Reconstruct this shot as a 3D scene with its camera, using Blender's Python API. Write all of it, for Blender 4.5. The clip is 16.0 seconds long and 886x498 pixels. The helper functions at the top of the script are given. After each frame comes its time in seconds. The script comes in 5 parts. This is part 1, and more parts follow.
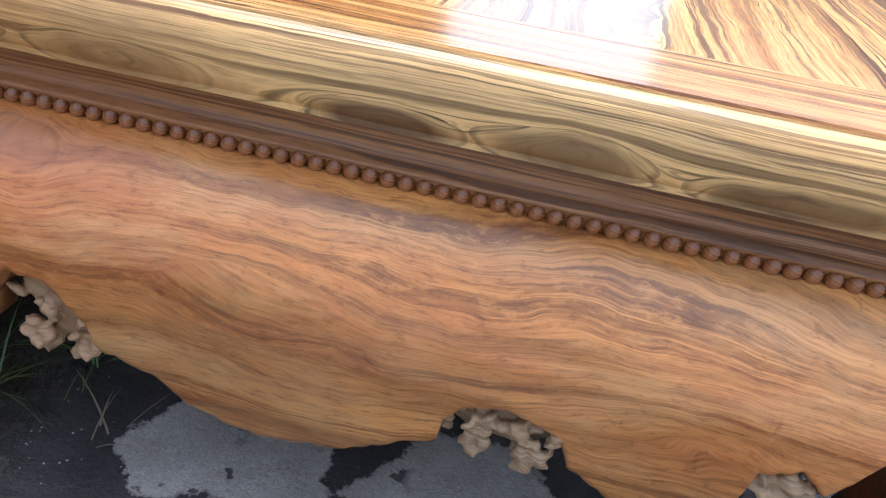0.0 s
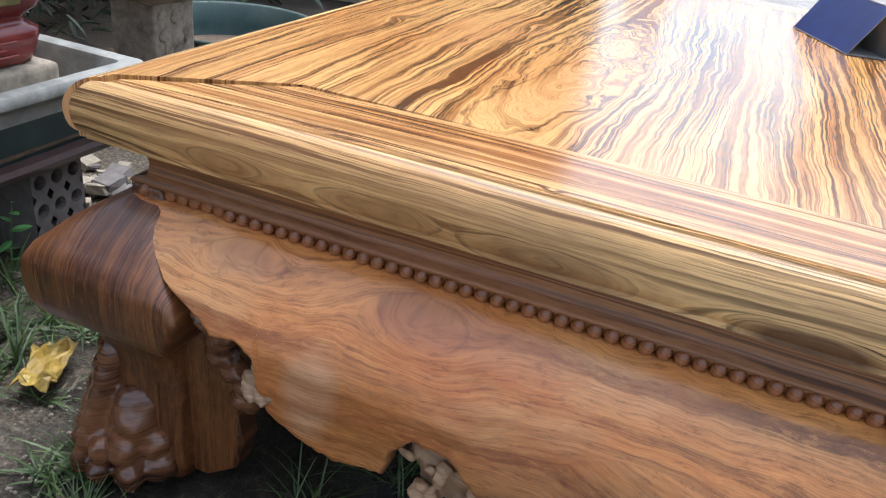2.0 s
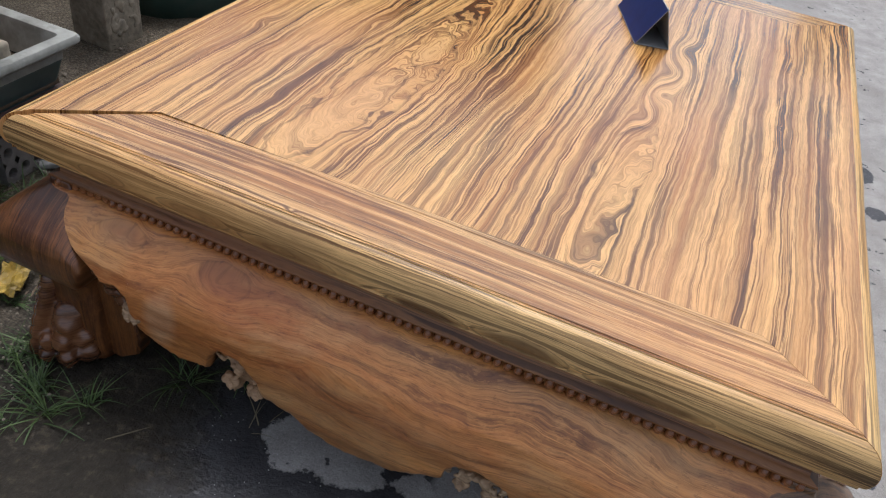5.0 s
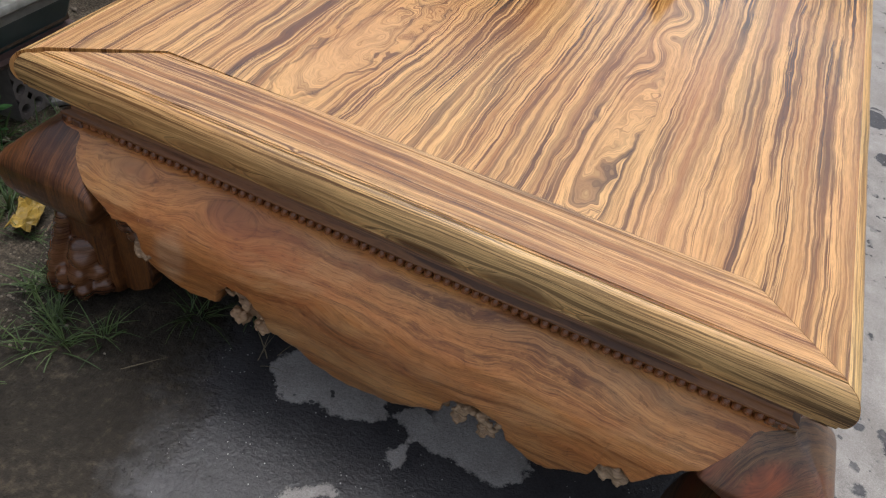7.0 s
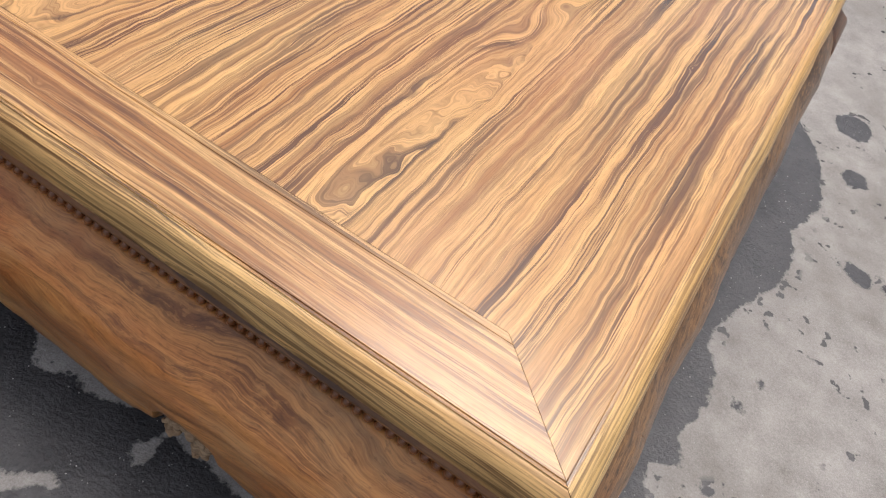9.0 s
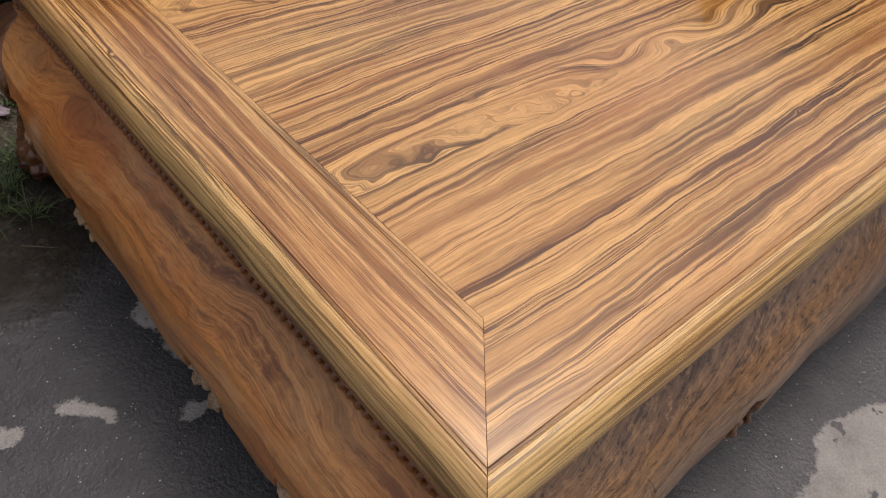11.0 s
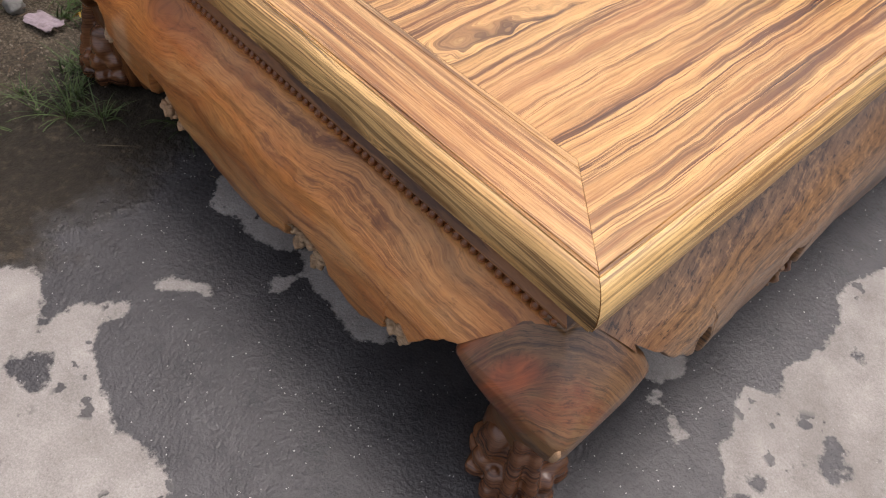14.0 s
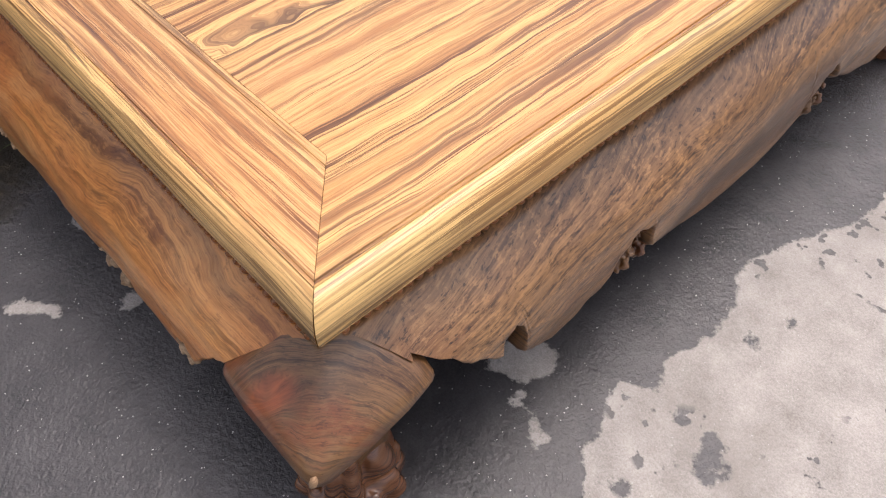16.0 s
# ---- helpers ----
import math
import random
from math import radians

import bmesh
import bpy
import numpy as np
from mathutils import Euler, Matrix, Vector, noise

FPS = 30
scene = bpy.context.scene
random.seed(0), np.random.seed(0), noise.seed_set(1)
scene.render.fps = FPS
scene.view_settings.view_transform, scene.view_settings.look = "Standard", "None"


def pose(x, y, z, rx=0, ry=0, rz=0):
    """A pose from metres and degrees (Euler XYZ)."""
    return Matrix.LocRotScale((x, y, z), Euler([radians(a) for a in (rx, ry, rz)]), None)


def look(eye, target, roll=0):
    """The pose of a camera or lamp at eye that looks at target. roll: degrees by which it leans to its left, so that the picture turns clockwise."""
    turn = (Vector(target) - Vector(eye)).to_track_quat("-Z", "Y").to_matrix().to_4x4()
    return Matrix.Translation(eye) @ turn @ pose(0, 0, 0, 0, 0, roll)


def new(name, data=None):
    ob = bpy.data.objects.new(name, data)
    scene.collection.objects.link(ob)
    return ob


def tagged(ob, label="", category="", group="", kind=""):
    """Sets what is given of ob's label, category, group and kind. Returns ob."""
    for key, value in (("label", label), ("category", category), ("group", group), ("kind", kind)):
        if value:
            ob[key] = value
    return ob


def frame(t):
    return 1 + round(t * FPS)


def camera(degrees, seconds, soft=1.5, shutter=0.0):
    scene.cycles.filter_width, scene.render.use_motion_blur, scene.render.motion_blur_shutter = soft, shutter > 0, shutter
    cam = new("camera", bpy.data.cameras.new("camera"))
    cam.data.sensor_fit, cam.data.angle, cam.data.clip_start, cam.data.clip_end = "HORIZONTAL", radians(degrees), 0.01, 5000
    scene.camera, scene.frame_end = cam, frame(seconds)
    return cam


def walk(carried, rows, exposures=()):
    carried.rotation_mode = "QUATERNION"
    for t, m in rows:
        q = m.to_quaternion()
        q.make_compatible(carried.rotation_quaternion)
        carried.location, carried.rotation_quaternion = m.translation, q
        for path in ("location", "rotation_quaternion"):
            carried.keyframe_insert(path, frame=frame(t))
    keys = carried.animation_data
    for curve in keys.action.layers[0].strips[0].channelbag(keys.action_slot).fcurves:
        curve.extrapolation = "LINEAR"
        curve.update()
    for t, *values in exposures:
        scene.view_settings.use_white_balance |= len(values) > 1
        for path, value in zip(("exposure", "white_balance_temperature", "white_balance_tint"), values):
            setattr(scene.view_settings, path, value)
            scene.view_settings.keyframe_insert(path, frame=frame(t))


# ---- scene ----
cam = camera(61.4, 16.0, soft=1.2)
PATH = [
    (0, (-0.272, -0.592, 0.598), (-0.497, 1.095, -0.452), 9.2),
    (0.5, (-0.348, -0.614, 0.635), (-0.599, 1.049, -0.448), 5.9),
    (1, (-0.416, -0.637, 0.644), (-0.75, 1.047, -0.382), 7.3),
    (1.5, (-0.472, -0.63, 0.662), (-0.891, 1.047, -0.345), 8.7),
    (2, (-0.506, -0.633, 0.675), (-1.055, 1.04, -0.273), 7.9),
    (2.5, (-0.522, -0.636, 0.682), (-1.167, 1.026, -0.224), 7.3),
    (3, (-0.506, -0.634, 0.691), (-1.169, 1.039, -0.182), 5.5),
    (3.5, (-0.401, -0.65, 0.751), (-0.931, 0.944, -0.334), 9.4),
    (4, (-0.234, -0.702, 0.914), (-0.712, 0.805, -0.312), 8.8),
    (4.2, (-0.185, -0.718, 0.967), (-0.633, 0.761, -0.303), 9.5),
    (6.3, (-0.2, -0.798, 1.068), (-0.649, 0.717, -0.159), 10.7),
    (6.5, (-0.2, -0.795, 1.068), (-0.614, 0.673, -0.226), 9.6),
    (7, (-0.17, -0.774, 1.064), (-0.589, 0.61, -0.318), 11.0),
    (7.5, (-0.074, -0.728, 1.065), (-0.628, 0.626, -0.299), 7.7),
    (8, (0.019, -0.666, 1.039), (-0.452, 0.65, -0.392), 4.0),
    (8.5, (0.034, -0.553, 1.037), (-0.304, 0.742, -0.449), 10.3),
    (8.7, (0.04, -0.492, 1.044), (-0.307, 0.776, -0.464), 14.4),
    (10.8, (0.269, -0.347, 0.993), (-0.631, 0.691, -0.461), 9.3),
    (11, (0.28, -0.353, 0.997), (-0.695, 0.645, -0.436), 7.5),
    (11.5, (0.291, -0.368, 1.007), (-0.828, 0.538, -0.382), 5.4),
    (12, (0.294, -0.373, 1.011), (-0.924, 0.453, -0.343), 3.9),
    (12.5, (0.303, -0.383, 1.009), (-0.866, 0.554, -0.316), 3.1),
    (13, (0.292, -0.428, 1.012), (-0.736, 0.586, -0.371), 6.1),
    (13.5, (0.293, -0.497, 1.004), (-0.646, 0.474, -0.471), 7.7),
    (14, (0.307, -0.539, 0.996), (-0.55, 0.415, -0.538), 7.7),
    (14.5, (0.327, -0.53, 0.982), (-0.439, 0.449, -0.585), 8.9),
    (15, (0.396, -0.475, 0.968), (-0.357, 0.475, -0.622), 9.5),
    (15.5, (0.456, -0.395, 0.965), (-0.38, 0.474, -0.631), 3.8),
    (16, (0.47, -0.275, 0.965), (-0.455, 0.57, -0.594), -0.4),
]
walk(cam, [(t, look(eye, target, roll)) for t, eye, target, roll in PATH],
     exposures=[(0.0, 1.65, 5700, 10), (1.5, 1.4, 5700, 10), (3.0, 1.05, 5750, 10), (4.2, 0.7, 5850, 10), (6.3, 0.32, 6150, 11), (7.2, 0.42, 6250, 11), (8.5, 0.50, 6400, 12), (11.0, 0.1, 6800, 16), (12.5, 0.15, 6800, 17), (13.5, 0.45, 6750, 17), (15.0, 0.95, 6700, 17), (16.0, 1.0, 6700, 18)])

# ---------------------------------------------------------------- light
SUN_ELEV, SUN_TURN, SUN_ANGLE = 69.0, -10.0, 30.0
world = bpy.data.worlds.new("sky")
scene.world = world
world.use_nodes = True
wn = world.node_tree.nodes
sky = wn.new("ShaderNodeTexSky")
sky.sky_type = "NISHITA"
sky.sun_disc = False
sky.sun_elevation, sky.sun_rotation = radians(SUN_ELEV), radians(SUN_TURN)
sky.air_density, sky.dust_density, sky.ozone_density = 1.0, 5.0, 1.0
soft_white = wn.new("ShaderNodeHueSaturation")
soft_white.inputs["Saturation"].default_value = 0.42
world.node_tree.links.new(sky.outputs[0], soft_white.inputs["Color"])
world.node_tree.links.new(soft_white.outputs[0], wn["Background"].inputs[0])
wn["Background"].inputs[1].default_value = 0.15
sun_lamp = new("sun", bpy.data.lights.new("sun", "SUN"))
sun_lamp.data.energy, sun_lamp.data.angle, sun_lamp.data.color = 0.5, radians(SUN_ANGLE), (1.0, 0.97, 0.92)
sun_way = Vector((math.sin(radians(SUN_TURN)) * math.cos(radians(SUN_ELEV)), math.cos(radians(SUN_TURN)) * math.cos(radians(SUN_ELEV)), math.sin(radians(SUN_ELEV))))
sun_lamp.matrix_world = look(sun_way * 10, (0, 0, 0))


# ---------------------------------------------------------------- node helpers
class Nodes:
    """Short hand for building one material."""

    def __init__(self, name):
        self.mat = bpy.data.materials.new(name)
        self.mat.use_nodes = True
        self.tree = self.mat.node_tree
        self.shader = self.tree.nodes["Principled BSDF"]
        self.geo = self.tree.nodes.new("ShaderNodeTexCoord").outputs["Object"]

    def node(self, kind):
        return self.tree.nodes.new(kind)

    def put(self, value, socket):
        if isinstance(value, bpy.types.NodeSocket):
            self.tree.links.new(value, socket)
        else:
            socket.default_value = value

    def math(self, op, a, b=0.0, c=0.0, clamp=False):
        n = self.node("ShaderNodeMath")
        n.operation, n.use_clamp = op, clamp
        for i, v in enumerate((a, b, c)):
            self.put(v, n.inputs[i])
        return n.outputs[0]

    def xyz(self, v=None):
        n = self.node("ShaderNodeSeparateXYZ")
        self.put(v if v is not None else self.geo, n.inputs[0])
        return n.outputs

    def vec(self, x=0.0, y=0.0, z=0.0):
        n = self.node("ShaderNodeCombineXYZ")
        for i, v in enumerate((x, y, z)):
            self.put(v, n.inputs[i])
        return n.outputs[0]

    def noise(self, v, scale, detail=2.0, rough=0.5, dist=0.0):
        n = self.node("ShaderNodeTexNoise")
        self.put(v, n.inputs["Vector"])
        n.inputs["Scale"].default_value, n.inputs["Detail"].default_value = scale, detail
        n.inputs["Roughness"].default_value, n.inputs["Distortion"].default_value = rough, dist
        return n.outputs[0]

    def cells(self, v, scale, out="Distance"):
        n = self.node("ShaderNodeTexVoronoi")
        self.put(v, n.inputs["Vector"])
        n.inputs["Scale"].default_value = scale
        return n.outputs[out]

    def ramp(self, f, *stops):
        n = self.node("ShaderNodeValToRGB")
        self.put(f, n.inputs[0])
        el = n.color_ramp.elements
        while len(el) < len(stops):
            el.new(0.5)
        for e, (p, c) in zip(el, stops):
            e.position, e.color = p, (*c, 1) if not isinstance(c, float) else (c, c, c, 1)
        return n.outputs[0]

    def mix(self, f, a, b, how="MIX"):
        n = self.node("ShaderNodeMix")
        n.data_type, n.blend_type = "RGBA", how
        self.put(f, n.inputs[0])
        for v, i in ((a, 6), (b, 7)):
            self.put((*v, 1) if isinstance(v, tuple) else v, n.inputs[i])
        return n.outputs[2]

    def attr(self, name):
        n = self.node("ShaderNodeAttribute")
        n.attribute_name = name
        return n.outputs["Fac"]

    def rand(self):
        return self.node("ShaderNodeObjectInfo").outputs["Random"]

    def finish(self, color, rough=0.5, bump=None, strength=0.2, distance=0.002, coat=0.0, **more):
        self.put((*color, 1) if isinstance(color, tuple) else color, self.shader.inputs["Base Color"])
        self.put(rough, self.shader.inputs["Roughness"])
        self.shader.inputs["Coat Weight"].default_value = coat
        self.shader.inputs["Coat Roughness"].default_value = 0.08
        for k, v in more.items():
            self.put(v, self.shader.inputs[k.replace("_", " ")])
        if bump is not None:
            b = self.node("ShaderNodeBump")
            b.inputs["Strength"].default_value, b.inputs["Distance"].default_value = strength, distance
            self.put(bump, b.inputs["Height"])
            self.tree.links.new(b.outputs[0], self.shader.inputs["Normal"])
        return self.mat


def wood(name, across, along, dark, mid, light, bands=30.0, wave=0.02, knots=(), rough=0.3, coat=0.3, contrast=1.0,
         fine=0.5, relief=0.15, patches=None, seed=0.0, slant=0.0, fleck=0.0, turned=False, eyes=(), heart=None, loops=(), gloss=0.08, round_to=None):
    """Striped hardwood. across, along: axes 0, 1, 2. knots: (across, along, half width, half length, pull), at which the lines close into rings.
    loops: (across, along, half width, half length, lean, flow, rings, hue, fill, rim), round which the lines part like water."""
    g = Nodes(name)
    axes = g.xyz()
    u, v = axes[across], axes[along]
    if turned:
        v = g.math("ADD", axes[0], axes[1])
    if heart:
        far = [g.math("POWER", g.math("SUBTRACT", q, c), 2.0) for q, c in zip(axes, heart)]
        u = g.math("SQRT", g.math("ADD", far[0], g.math("ADD", far[1], far[2])))
    if round_to:
        u = g.math("ADD", u, g.math("MULTIPLY", axes[round_to[0]], round_to[1]))
    if slant:
        u = g.math("ADD", u, g.math("MULTIPLY", v, slant))
    drift = g.noise(g.vec(g.math("MULTIPLY", u, 1.0), g.math("MULTIPLY", v, 0.45), seed), 5.0, 1.5)
    ripple = g.noise(g.vec(u, g.math("MULTIPLY", v, 0.55), seed + 3.0), 22.0, 2.0)
    w = g.math("ADD", u, g.math("MULTIPLY", g.math("SUBTRACT", drift, 0.5), wave * 2.6))
    w = g.math("ADD", w, g.math("MULTIPLY", g.math("SUBTRACT", ripple, 0.5), wave * 0.62))
    for ku, kv, hu, hv, pull in knots:
        a = g.math("POWER", g.math("DIVIDE", g.math("SUBTRACT", u, ku), hu), 2.0)
        b = g.math("POWER", g.math("DIVIDE", g.math("SUBTRACT", v, kv), hv), 2.0)
        bell = g.math("POWER", 2.718, g.math("MULTIPLY", g.math("ADD", a, b), -1.0))
        w = g.math("ADD", w, g.math("MULTIPLY", bell, pull))
    drawn = []
    for ku, kv, hu, hv, lean, flow, rings, hue, fill, rim in loops:
        dv = g.math("SUBTRACT", v, kv)
        du = g.math("SUBTRACT", g.math("SUBTRACT", u, ku), g.math("MULTIPLY", dv, lean))
        du = g.math("ADD", du, g.math("MULTIPLY", g.math("SUBTRACT", drift, 0.5), hu * 1.1))
        du = g.math("ADD", du, g.math("MULTIPLY", g.math("SUBTRACT", ripple, 0.5), hu * 0.9))
        m2 = g.math("ADD", g.math("POWER", g.math("DIVIDE", du, hu), 2.0), g.math("POWER", g.math("DIVIDE", dv, hv), 2.0))
        m = g.math("SQRT", m2)
        w = g.math("SUBTRACT", w, g.math("MULTIPLY", g.math("DIVIDE", du, g.math("MAXIMUM", m2, 1.0)), flow))
        w = g.math("ADD", w, g.math("MULTIPLY", g.math("MAXIMUM", g.math("SUBTRACT", 1.0, m), 0.0), rings))
        drawn.append((m, hue, fill, rim))
    broad = g.noise(g.vec(w, g.math("MULTIPLY", v, 0.012), seed + 7.0), bands, 3.0, 0.6)
    streak = g.noise(g.vec(w, g.math("MULTIPLY", v, 0.010), seed + 11.0), bands * 3.1, 4.0, 0.68)
    group = g.noise(g.vec(w, g.math("MULTIPLY", v, 0.03), seed + 13.0), bands * 0.75, 1.5)
    pores = g.noise(g.vec(w, g.math("MULTIPLY", v, 0.035), seed + 15.0), 850.0, 2.0, 0.7)
    col = g.ramp(g.math("MULTIPLY_ADD", g.math("SUBTRACT", broad, 0.5), contrast, 0.5), (0.30, mid), (0.44, tuple((a + 2 * b) / 3 for a, b in zip(mid, light))), (0.55, light), (0.72, tuple(min(1, c * 1.14) for c in light)))
    clear = 1.0
    for m, hue, fill, rim in drawn:
        inside = g.math("MULTIPLY", g.ramp(m, (0.55, 1.0), (0.98, 0.0)), fill)
        col = g.mix(inside, col, hue)
        clear = g.math("MULTIPLY", clear, g.math("SUBTRACT", 1.0, g.math("MULTIPLY", inside, 0.8)))
    line = g.ramp(g.math("MULTIPLY_ADD", g.math("SUBTRACT", streak, 0.5), contrast, 0.5), (0.38, 1.0), (0.442, 0.88), (0.466, 0.0))
    dense = g.ramp(group, (0.42, 1.0), (0.58, 0.38))
    col = g.mix(g.math("MULTIPLY", g.math("MULTIPLY", g.math("MULTIPLY", line, dense), clear), fine), col, dark)
    hair = g.noise(g.vec(w, g.math("MULTIPLY", v, 0.012), seed + 19.0), bands * 8.5, 3.0, 0.6)
    hair = g.math("MULTIPLY", g.ramp(hair, (0.42, 1.0), (0.475, 0.0)), g.ramp(group, (0.44, 1.0), (0.64, 0.40)))
    col = g.mix(g.math("MULTIPLY", g.math("MULTIPLY", hair, clear), 0.74 * fine), col, dark)
    band = g.ramp(g.noise(g.vec(w, g.math("MULTIPLY", v, 0.02), seed + 17.0), bands * 1.1, 2.0), (0.33, 1.0), (0.38, 0.0))
    col = g.mix(g.math("MULTIPLY", g.math("MULTIPLY", band, clear), 0.8), col, tuple(0.7 * a + 0.3 * b for a, b in zip(dark, mid)))
    tone = g.noise(g.vec(u, g.math("MULTIPLY", v, 0.3), seed + 21.0), 6.0, 2.0)
    col = g.mix(g.math("MULTIPLY", g.ramp(tone, (0.40, 0.0), (0.65, 1.0)), 0.35), col, tuple(c * k for c, k in zip(mid, (1.5, 1.15, 0.9))))
    for n, (hue, amount, size) in enumerate(patches or ()):
        spot = g.noise(g.vec(u, g.math("MULTIPLY", v, 0.4), seed + 31.0 + 5.0 * n), size, 4.0, 0.65)
        spot = g.math("ADD", spot, g.math("MULTIPLY", g.math("SUBTRACT", streak, 0.5), 0.3))
        col = g.mix(g.math("MULTIPLY", g.ramp(spot, (0.50, 0.0), (0.66, 1.0)), amount), col, hue)
    if fleck:
        chips = g.noise(g.vec(w, g.math("MULTIPLY", v, 0.20), seed + 23.0), 250.0, 4.0, 0.75)
        where = g.ramp(g.noise(g.vec(u, v, seed + 25.0), 11.0, 3.0, 0.6), (0.38, 0.25), (0.60, 1.0))
        where = g.math("MULTIPLY", where, clear)
        col = g.mix(g.math("MULTIPLY", g.math("MULTIPLY", g.ramp(chips, (0.53, 0.0), (0.59, 1.0)), where), fleck), col, tuple(min(1, c * 1.1) for c in light))
        col = g.mix(g.math("MULTIPLY", g.math("MULTIPLY", g.ramp(chips, (0.38, 1.0), (0.44, 0.0)), clear), fleck * 0.8), col, dark)
    for m, hue, fill, rim in drawn:
        torn = g.ramp(g.noise(g.vec(u, g.math("MULTIPLY", v, 0.25), seed + 37.0), 40.0, 3.0, 0.6), (0.36, 0.15), (0.56, 1.0))
        edge = g.ramp(m, (0.88, 0.0), (0.96, 1.0), (1.10, 0.85), (1.22, 0.0))
        col = g.mix(g.math("MULTIPLY", g.math("MULTIPLY", edge, torn), rim), col, dark)
    for ku, kv, hu, hv, hue in eyes:
        a = g.math("POWER", g.math("DIVIDE", g.math("SUBTRACT", u, ku), hu), 2.0)
        b = g.math("POWER", g.math("DIVIDE", g.math("SUBTRACT", v, kv), hv), 2.0)
        m = g.math("ADD", g.math("SQRT", g.math("ADD", a, b)), g.math("MULTIPLY", g.math("SUBTRACT", streak, 0.5), 0.7))
        m = g.math("ADD", m, g.math("MULTIPLY", g.math("SUBTRACT", ripple, 0.5), 1.3))
        ringed = g.ramp(g.noise(g.vec(m, g.math("MULTIPLY", v, 4.0), seed + 41.0), 5.5, 3.0, 0.6), (0.40, 0.40), (0.54, 1.0))
        col = g.mix(g.math("MULTIPLY", g.ramp(m, (0.50, 0.85), (1.05, 0.0)), ringed), col, hue)
        col = g.mix(g.ramp(m, (0.80, 0.0), (0.90, 0.42), (0.98, 0.0), (1.12, 0.0), (1.19, 0.30), (1.27, 0.0)), col, dark)
    fibre = g.ramp(pores, (0.30, (0.70, 0.66, 0.62)), (0.52, (1.0, 1.0, 1.0)), (0.70, (1.10, 1.10, 1.08)))
    col = g.mix(1.0, col, fibre, "MULTIPLY")
    r = g.math("MULTIPLY_ADD", streak, 0.16, rough - 0.08)
    h = g.math("ADD", g.math("MULTIPLY", streak, 0.5), g.math("MULTIPLY", pores, 0.35))
    g.finish(col, r, h, relief, 0.001, coat)
    g.shader.inputs["Coat Roughness"].default_value = gloss
    return g.mat


# ---------------------------------------------------------------- materials
DARK, MID, GOLD = (0.046, 0.016, 0.004), (0.31, 0.138, 0.036), (0.66, 0.370, 0.125)
PANEL_KNOTS = [(-0.235, 0.47, 0.022, 0.05, -0.018), (-0.23, 0.58, 0.02, 0.04, 0.020), (-0.22, 0.69, 0.026, 0.05, -0.020), (-0.22, 0.82, 0.026, 0.05, 0.02),
               (-0.011, 0.591, 0.004, 0.008, 0.008), (-0.79, 0.507, 0.012, 0.05, 0.014), (-0.95, 0.37, 0.015, 0.025, 0.015), (-0.45, 0.30, 0.04, 0.12, 0.012), (-0.52, 0.75, 0.04, 0.10, -0.014)]
HEARTWOOD = (0.66, 0.385, 0.145)
PANEL_LOOPS = [(-0.664, 0.33, 0.062, 0.38, 0.05, 1.0, 0.040, (0.58, 0.33, 0.12), 0.30, 0.55), (-0.674, 0.17, 0.044, 0.19, 0.10, 0.0, 0.012, HEARTWOOD, 0.88, 0.60), (-0.640, 0.47, 0.028, 0.09, 0.0, 0.0, 0.020, HEARTWOOD, 0.6, 0.6),
               (-0.240, 0.15, 0.042, 0.30, 0.06, 0.7, 0.034, HEARTWOOD, 0.28, 0.55)]
M_PANEL = wood("zebra_striped_hardwood", 0, 1, DARK, MID, GOLD, 47, 0.014, PANEL_KNOTS, 0.19, 0.16, 1.55, 1.0, 0.05, [((0.60, 0.315, 0.135), 0.32, 4.0)], loops=PANEL_LOOPS, gloss=0.18)
M_FRONT = wood("striped_front_hardwood", 1, 0, DARK, MID, (0.68, 0.395, 0.145), 72, 0.006, [(-0.062, -0.575, 0.005, 0.010, 0.008), (-0.098, -0.60, 0.004, 0.008, 0.006)], 0.2, 0.25, 1.5, 1.0, 0.06, seed=9.0, gloss=0.12)
EYE_TINT = (0.105, 0.048, 0.019)
M_ROLL_X = wood("sapwood_roll", 2, 0, (0.062, 0.030, 0.010), (0.40, 0.220, 0.072), (0.74, 0.472, 0.188), 50, 0.008, (), 0.46, 0.04, 1.5, 1.0, 0.15, [((0.30, 0.165, 0.060), 0.55, 6.0)], seed=2.0,
                loops=[(0.274, -0.390, 0.0126, 0.060, 0.0, 0.8, 0.006, EYE_TINT, 0.95, 0.6), (0.279, -0.265, 0.0138, 0.065, 0.0, 0.8, 0.006, EYE_TINT, 0.7, 0.7), (0.277, -0.105, 0.0126, 0.080, 0.0, 0.8, 0.005, EYE_TINT, 0.75, 0.5),
                       (0.280, -0.735, 0.0103, 0.060, 0.0, 0.8, 0.005, EYE_TINT, 0.6, 0.6), (0.279, -0.590, 0.0126, 0.075, 0.0, 0.8, 0.006, EYE_TINT, 0.5, 0.6), (0.281, -0.885, 0.0092, 0.040, 0.0, 0.8, 0.004, EYE_TINT, 0.5, 0.5)], round_to=(1, 1.0))
M_ROLL_Y = wood("sapwood_roll_side", 2, 1, (0.13, 0.068, 0.024), (0.45, 0.270, 0.092), (0.74, 0.49, 0.195), 50, 0.006, (), 0.42, 0.06, 1.5, 1.0, 0.1, seed=5.0, round_to=(0, -1.0))
